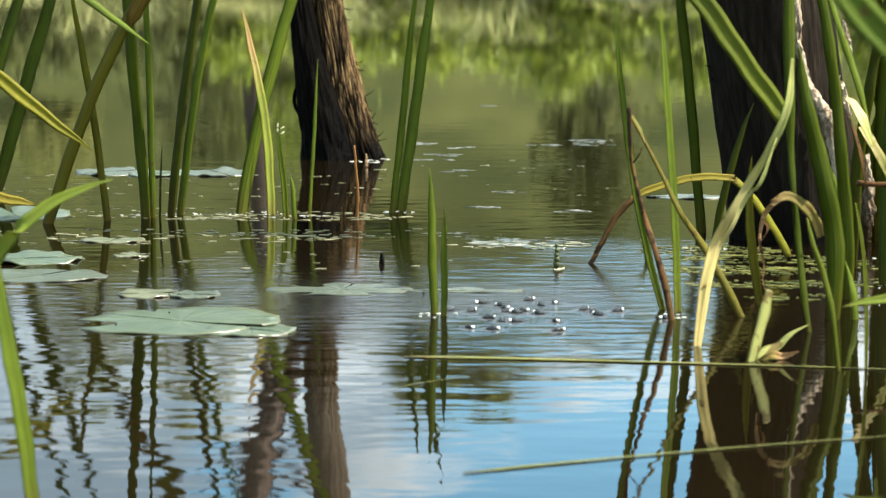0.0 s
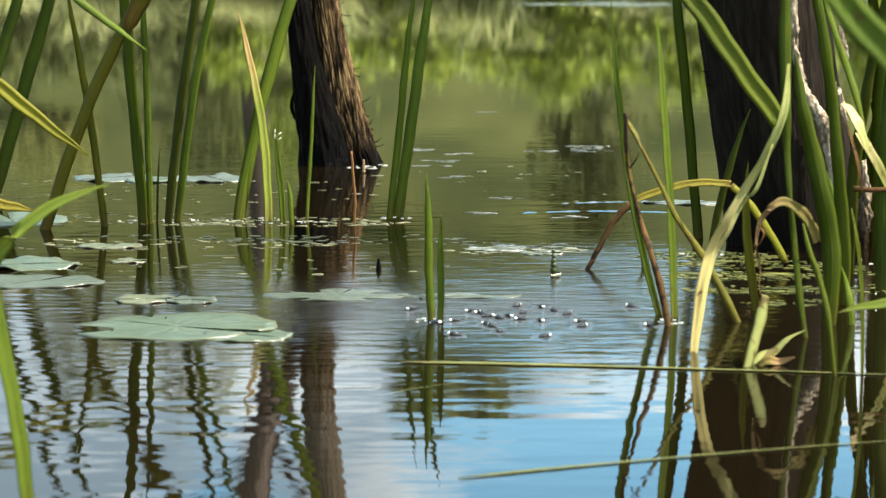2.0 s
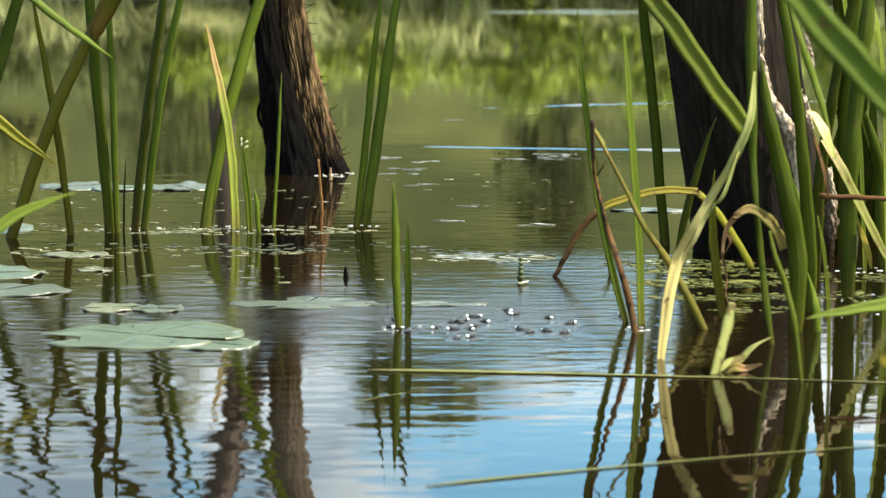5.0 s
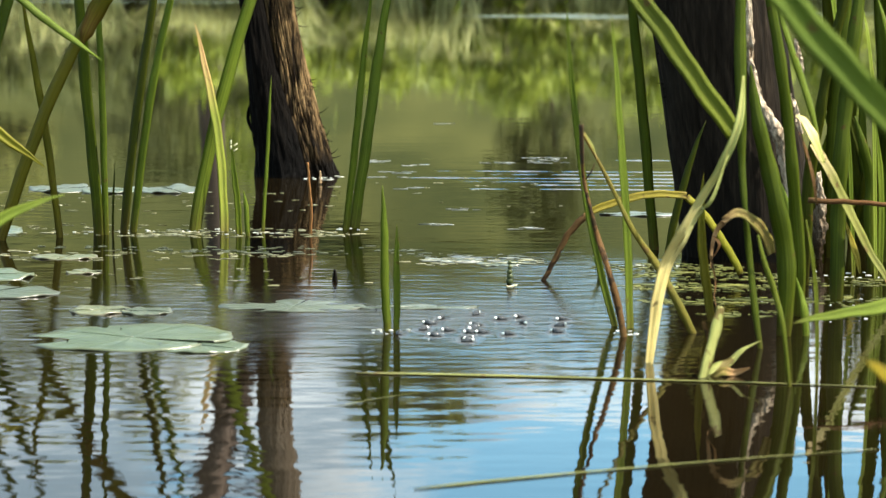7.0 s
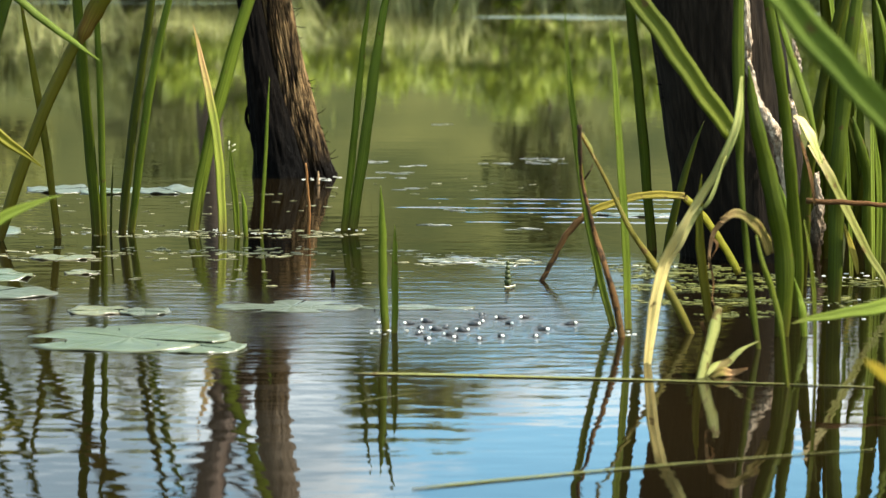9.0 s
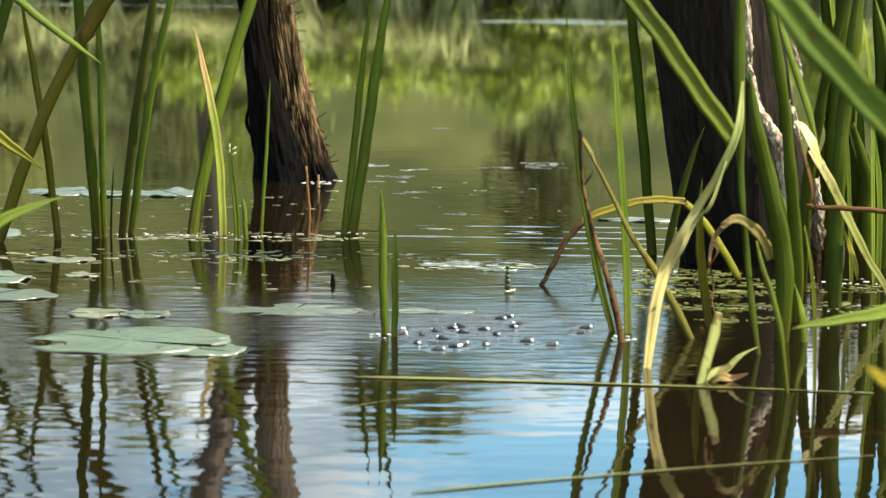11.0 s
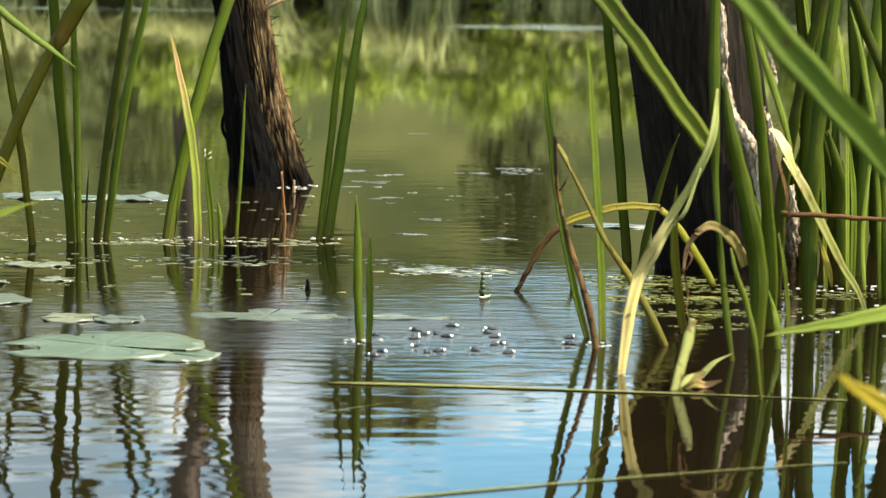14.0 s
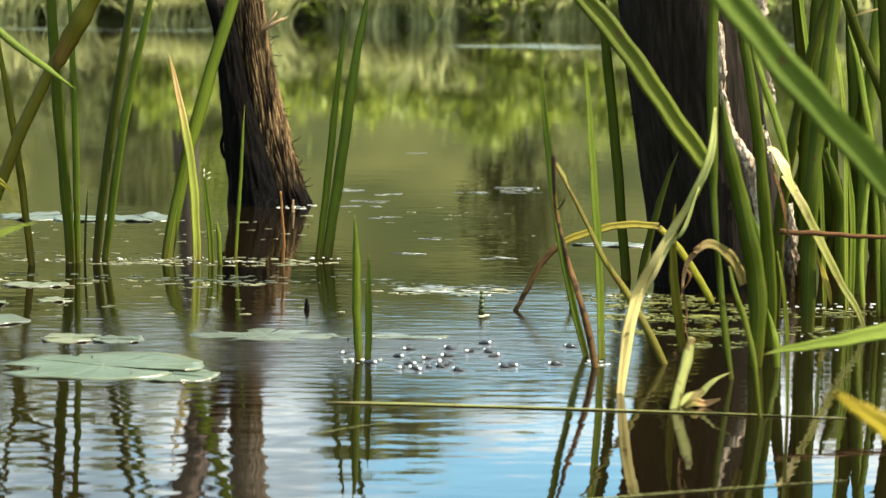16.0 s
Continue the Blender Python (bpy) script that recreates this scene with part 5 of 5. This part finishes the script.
def bank_tree(x, y, height, wide, low, material, label, name="bank_tree", thick=0.18, seed=0, lumps=210, per=40, lean=0.0, size=0.17):
    """A tree on the far bank: tapered trunk, limbs and a crown of leaf clumps from low upwards."""
    rng = np.random.default_rng(seed)
    root = tagged(new(name), label, "tree" if height > 3 else "bush", "trees and bushes on the far bank")
    root.location = (x, y, 0.2)
    top = height * 0.8
    pts = [(lean * q * q * height + 0.1 * math.sin(q * 5 + seed), 0.1 * math.sin(q * 4 + seed), -0.5 + (top + 0.5) * q) for q in np.linspace(0, 1, 9)]
    v, f = tube(pts, [thick * (1 - 0.75 * q) for q in np.linspace(0, 1, 9)], 10)
    hang(new("trunk", mesh_of("trunk", v, f, bark_far)), root)
    centres = []
    for k in range(8):
        q = low + (0.9 - low) * (k + 0.5) / 8
        a = k * 2.4 + seed
        base = Vector(pts[int(q * 8)])
        tip = base + Vector((math.cos(a) * wide * 0.75, math.sin(a) * wide * 0.6, height * 0.16))
        v, f = tube([base, (base + tip) / 2 + Vector((0, 0, 0.15)), tip], [thick * 0.35, thick * 0.2, thick * 0.06], 6)
        hang(new("limb", mesh_of("limb", v, f, bark_far)), root)
    for _ in range(lumps):
        q = rng.uniform(0, 1)
        rad = wide * (0.35 + 0.75 * math.sin(math.pi * (0.18 + 0.8 * q))) * math.sqrt(rng.uniform(0.12, 1)) * rng.uniform(0.75, 1.1)
        a = rng.uniform(0, 6.283)
        centres.append((lean * q * height + rad * math.cos(a), rad * math.sin(a) * 0.8, height * (low + (1 - low) * q) * rng.uniform(0.96, 1.03)))
    v, f = leaf_cloud(centres, per, (0.22, 0.22, 0.17), size, rng)
    hang(new("crown", fast_mesh("crown", v, f, material)), root)
    return root


W_LABEL = "sunlit olive willow on the far bank"
A_LABEL = "green leafy alder on the far bank"
for i, (tx, ty, th, tw) in enumerate(((-21.0, 77.0, 4.2, 2.8), (-16.5, 79.0, 3.6, 2.6), (-12.2, 77.0, 7.0, 2.6), (-8.6, 79.0, 7.8, 2.2), (-4.8, 77.5, 4.2, 2.0), (-0.4, 78.5, 7.4, 2.1),
                                      (1.8, 77.0, 7.0, 2.3), (5.0, 79.0, 6.0, 2.4), (8.8, 77.5, 5.0, 2.6), (12.6, 79.0, 5.8, 2.6), (16.8, 77.5, 6.6, 2.8), (21.5, 78.0, 6.4, 2.8))):
    tree = bank_tree(tx, ty, th, tw, 0.05, (willow_mat, alder_mat)[i % 3 == 2], (W_LABEL, A_LABEL)[i % 3 == 2], seed=i + 1, size=0.2, per=26, lumps=230 if -2.0 < tx < 3.0 else 105)
    tree.location.z = 8.0
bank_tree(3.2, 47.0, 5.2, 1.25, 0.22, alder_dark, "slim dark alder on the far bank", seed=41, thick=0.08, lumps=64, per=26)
bank_tree(-3.72, 45.6, 15.0, 2.4, 0.80, alder_mat, "tall bare-stemmed dark tree on the far bank", seed=11, thick=0.32, lumps=90)



def build_meadow():
    """Grass tufts over the slope behind the bank."""
    rng = np.random.default_rng(8)
    n = 9000
    x, y = rng.uniform(-24, 24, n), 43.5 + 36 * rng.uniform(0, 1, n) ** 1.3
    q = np.clip((y - 44) / 34, 0, 1)
    d = np.hypot(x / 48, (y - 10) / 32.6) - 1
    z = 0.25 + np.clip(d, 0, 1.5) * 3.0 + 8.2 * q * q * (3 - 2 * q) * (0.95 + 0.12 * np.sin(x * 0.11 + 1.0))
    a, h, w = rng.uniform(0, 6.283, n), rng.uniform(0.06, 0.2, n), rng.uniform(0.05, 0.14, n)
    c = np.stack([x, y, z - 0.1], 1)
    side = np.stack([np.cos(a) * w, np.sin(a) * w, np.zeros(n)], 1)
    top = c + np.stack([rng.normal(0, 0.12, n), rng.normal(0, 0.12, n), h], 1)
    v = np.stack([c - side, c + side, top], 1).reshape(-1, 3)
    ob = new("meadow_grass", fast_mesh("meadow_grass", v, np.arange(n * 3).reshape(-1, 3), meadow_mat))
    tagged(ob, "olive meadow grass on the slope beyond the pond", "grass", kind="stuff")


build_meadow()
B_LABEL = "bright green leafy bush at the water's edge"
for i, (bx, by, bh, bw) in enumerate(((1.0, 43.6, 1.5, 0.8), (2.1, 43.2, 1.8, 0.9), (3.2, 43.6, 1.5, 0.9), (4.6, 43.5, 1.9, 1.0), (6.4, 43.4, 1.7, 1.1), (8.4, 43.6, 1.9, 1.1),
                                      (10.4, 43.5, 1.8, 1.1), (-6.2, 44.2, 1.6, 1.0), (-9.0, 44.0, 1.7, 1.1), (-3.9, 44.2, 1.5, 0.8), (-1.5, 43.7, 1.3, 0.9), (-0.3, 44.0, 1.5, 0.9), (-2.6, 44.2, 1.4, 0.9), (-5.2, 44.0, 1.3, 0.9), (-7.6, 44.1, 1.5, 1.0))):
    # on the left the bank's shade is put into the darker leaf colour
    bank_tree(bx, by - 0.9, bh, bw, 0.02, bush_mat if bx > -4.0 else alder_dark, B_LABEL if bx > -4.0 else "green bush on the far bank, painted dull with shade", "bank_bush", 0.04, 20 + i, 46, 16, size=0.16)


S_LABEL = "rounded shrub on the grassy slope"
rng_slope = random.Random(31)
for i in range(20):
    q = rng_slope.uniform(0.12, 0.95)
    gx, gy = rng_slope.uniform(-17, 18), 46 + 30 * q
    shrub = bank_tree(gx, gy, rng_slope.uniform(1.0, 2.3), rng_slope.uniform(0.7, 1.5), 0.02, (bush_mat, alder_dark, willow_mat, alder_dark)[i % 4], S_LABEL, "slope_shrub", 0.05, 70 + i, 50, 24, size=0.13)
    w_ = max(0.0, min(1.0, (gy - 44) / 34))
    shrub.location.z = 0.2 + max(0.0, math.hypot(gx / 48, (gy - 10) / 32.6) - 1) * 3.0 + 8.2 * w_ * w_ * (3 - 2 * w_) * (0.95 + 0.12 * math.sin(gx * 0.11 + 1.0))


def sedge_tussock(x, y, height, spread, seed):
    """Arching narrow blades from one foot."""
    rng = random.Random(seed)
    verts, faces = [], []
    for _ in range(130):
        a, out, h = rng.uniform(0, 6.283), spread * rng.uniform(0.3, 1.1), height * rng.uniform(0.6, 1.1)
        bx, by = rng.uniform(-0.4, 0.4), rng.uniform(-0.2, 0.2)
        w, k0 = rng.uniform(0.014, 0.040), len(verts)
        side = Vector((-math.sin(a), math.cos(a), 0)) * w
        for i in range(7):
            q = i / 6
            p = Vector((bx + math.cos(a) * out * q ** 1.6, by + math.sin(a) * out * q ** 1.6, -0.35 + (h + 0.3) * (q * 1.55 - 0.75 * q ** 3)))
            verts += [p - side * (1 - q * 0.9), p + side * (1 - q * 0.9)]
        faces += [(k0 + 2 * i, k0 + 2 * i + 1, k0 + 2 * i + 3, k0 + 2 * i + 2) for i in range(6)]
    root = new("sedge_tussock", mesh_of("sedge_tussock", verts, faces, sedge_mat))
    root.location = (x, y, 0.12)
    return tagged(root, "pale arching sedge tussock on the far bank", "grass tussock", "sedge tussocks on the far bank")


rng_bank = random.Random(5)
for i in range(58):
    sx = -10.2 + i * 0.40 + rng_bank.uniform(-0.2, 0.2)
    sy, tall, wide = 42.1 + rng_bank.uniform(-0.3, 0.5), rng_bank.uniform(0.6, 1.5), rng_bank.uniform(0.9, 1.9)
    if -1.5 < sx < -0.75 or (sx > 1.6 and i % 2) or (sx < -4.3 and i % 3):
        continue
    sedge_tussock(sx, sy, tall * (0.6 if sx > 1.2 else 1.0), wide, 50 + i)


# ---- whirligig beetles ----
def ball(rx, ry, rz, cz=0.0, cx=0.0, cut=-1.0, segments=12, rings=8):
    verts, faces = [], []
    for i in range(rings + 1):
        lat = -math.pi / 2 + math.pi * i / rings
        for k in range(segments):
            a = 2 * math.pi * k / segments
            verts.append((cx + rx * math.cos(lat) * math.cos(a), ry * math.cos(lat) * math.sin(a), cz + rz * max(cut, math.sin(lat))))
    for i in range(rings):
        for k in range(segments):
            j = (k + 1) % segments
            faces.append((i * segments + k, i * segments + j, (i + 1) * segments + j, (i + 1) * segments + k))
    return verts, faces


def build_beetle():
    root = tagged(new("whirligig_beetle"), "shiny black whirligig beetle skating on the water", "beetle", "whirligig beetle swarm")
    v, f = ball(0.0068, 0.0042, 0.0038, 0.0010)
    hang(new("body", mesh_of("body", v, f, beetle_mat)), root)
    v, f = ball(0.0018, 0.0023, 0.0019, 0.0011, 0.0062)
    hang(new("head", mesh_of("head", v, f, beetle_mat)), root)
    for sgn in (-1, 1):
        v, f = ball(0.0052, 0.0024, 0.0032, 0.0022, -0.001)
        v = [(a, b + sgn * 0.0015, c) for a, b, c in v]
        hang(new("wing_case", mesh_of("wing_case", v, f, beetle_mat)), root)
    # white bead added at the tail to paint the shell's bright glint
    v, f = ball(0.0022, 0.0024, 0.0019, 0.0022, -0.0072)
    hang(new("glint_bead", mesh_of("glint_bead", v, f, glint_bead_mat)), root)["label"] = "white bead painting the beetle's glint"
    # the dimple of water pushed up round it
    verts, faces = [], []
    for i in range(9):
        for k in range(28):
            a = 2 * math.pi * k / 28
            r = 0.006 + 0.016 * i / 8
            verts.append((r * 1.15 * math.cos(a), r * math.sin(a), 0.0009 * math.sin(math.pi * i / 8) * math.sin(i * 1.6) ** 2 * (1.3 if i < 5 else 0.8) - 0.0002))
    faces = [(i * 28 + k, i * 28 + (k + 1) % 28, (i + 1) * 28 + (k + 1) % 28, (i + 1) * 28 + k) for i in range(8) for k in range(28)]
    hang(new("ripple_ring", mesh_of("ripple_ring", verts, faces, water_mat)), root)
    return root


def swell_mesh(name, length, line, height, width, seed):
    """A low rounded ridge of water along line(x), tapering to nothing at its ends."""
    verts, n, m = [], 90, 9
    for i in range(n + 1):
        q = i / n
        fade = min(1.0, q * 9, (1 - q) * 6 + 0.01) * max(0.08, 0.65 + 1.0 * noise.noise((q * 13, seed, 0)))
        for j in range(m):
            u = j / (m - 1)
            verts.append((length * q, line(length * q) + (u - 0.5) * width, height * fade * (0.5 - 0.5 * math.cos(2 * math.pi * u)) - 0.0003))
    faces = [(i * m + j, (i + 1) * m + j, (i + 1) * m + j + 1, i * m + j + 1) for i in range(n) for j in range(m - 1)]
    return mesh_of(name, verts, faces, water_mat)


def build_ripple_train():
    root = tagged(new("ripple_train"), "train of fine bright ripples on the open water", "ripple")
    for k in range(6):
        x0 = (0.0, 0.12, -0.1, 0.05, 0.2, 0.0)[k]
        ob = hang(new("ripple", swell_mesh("ripple", (0.9, 0.7, 0.8, 1.0, 0.6, 0.9)[k], lambda x: -0.05 * x, 0.0017, 0.030, 4.3 * k)), root)
        ob.location = (x0, -0.085 * k, 0)
    return root


far_swell = tagged(new("swell", swell_mesh("swell", 2.2, lambda x: 0.62 * x * math.exp(-0.45 * x), 0.0038, 0.075, 1.0)), "long glinting swell running across the pond", "ripple")
near_swell = tagged(new("swell", swell_mesh("swell", 2.2, lambda x: -0.42 * x * math.exp(-0.3 * x), 0.0037, 0.072, 7.0)), "long glinting swell running across the pond", "ripple")
ripples = build_ripple_train()


def build_skim():
    """Two short ripples left by an insect skimming the water."""
    root = tagged(new("skim_ripple"), "short pale ripples where an insect skims the water", "ripple")
    for dy, ln, sd in ((0.0, 0.34, 2.0), (0.16, 0.26, 5.0)):
        ob = hang(new("ripple", swell_mesh("ripple", ln, lambda x: 0.04 * math.sin(x * 9), 0.0019, 0.055, sd)), root)
        ob.location = (dy * 0.5, dy, 0)
    return root


skim = build_skim()
first = build_beetle()
beetles = [first] + [copy_thing(first, pose(0, 0, 0)) for _ in range(24)]


def motions():
    walk(pond, [(0, pose(0, 0, 0)), (8, pose(-0.15, -0.7, 0)), (16, pose(-0.3, -1.4, 0))])
    walk(far_swell, [(0, pose(1.6, 6.65, -0.009)), (1.7, pose(0.95, 6.62, -0.007)), (2.2, pose(0.65, 6.65, -0.0005)), (3.0, pose(0.30, 6.80, 0)), (3.5, pose(0.16, 6.75, 0)),
                     (4.2, pose(0.13, 7.0, 0)), (6.3, pose(0.18, 7.7, -0.002)), (8, pose(0.2, 8.2, -0.009)), (16, pose(0.2, 8.6, -0.011))])
    walk(near_swell, [(0, pose(1.6, 6.6, -0.009)), (1.7, pose(0.95, 6.5, -0.007)), (2.2, pose(0.65, 6.45, -0.0005)), (3.0, pose(0.28, 6.34, 0)), (3.5, pose(0.09, 6.18, 0)),
                      (4.2, pose(-0.05, 5.88, 0, 0, 0, 3)), (6.3, pose(-0.2, 5.82, -0.0010, 0, 0, 10)), (7, pose(-0.2, 5.56, -0.0022, 0, 0, 13)), (8.5, pose(-0.2, 4.9, -0.0055, 0, 0, 14)),
                      (10, pose(-0.2, 4.5, -0.009, 0, 0, 14)), (16, pose(-0.2, 4.4, -0.011, 0, 0, 14))])
    walk(ripples, [(0, pose(0.1, 5.9, -0.004)), (4.2, pose(0.08, 5.5, -0.0035)), (6.3, pose(0.06, 5.25, 0)), (7.5, pose(0.05, 5.1, 0)), (8.5, pose(0.04, 4.75, 0)), (9.2, pose(0.03, 4.5, 0)),
                   (11.3, pose(0, 4.1, -0.0004)), (13.5, pose(0, 3.8, -0.003)), (16, pose(0, 3.6, -0.004))])
    walk(skim, [(0, pose(-0.25, 4.12, -0.007)), (1.1, pose(-0.12, 4.12, -0.005)), (1.5, pose(-0.01, 4.14, -0.0006)), (2.0, pose(0.12, 4.08, -0.0002)), (2.5, pose(0.18, 3.92, -0.0014)),
                (3.2, pose(0.2, 3.8, -0.006)), (16, pose(0.2, 3.8, -0.007))])
    rng = random.Random(12)
    for ob in beetles:
        q, a = math.sqrt(rng.random()), rng.uniform(0, 6.283)
        cx, cy = 0.11 + 0.135 * q * math.cos(a), 2.88 + 0.11 * q * math.sin(a)
        r, w, ph = rng.uniform(0.012, 0.04), rng.choice((-1, 1)) * rng.uniform(1.2, 3.2), rng.uniform(0, 6.283)
        w2, p2 = rng.uniform(0.3, 0.7), rng.uniform(0, 6.283)
        rows = []
        for i in range(81):
            t = i * 0.2
            th = w * t + ph
            x = cx + r * math.cos(th) + 0.02 * math.sin(w2 * t + p2)
            y = cy + 1.3 * r * math.sin(th) + 0.02 * math.cos(w2 * t * 0.8 + p2)
            rows.append((t, pose(x, y, 0, 0, 0, math.degrees(th) + (90 if w > 0 else -90))))
        walk(ob, rows)


motions()
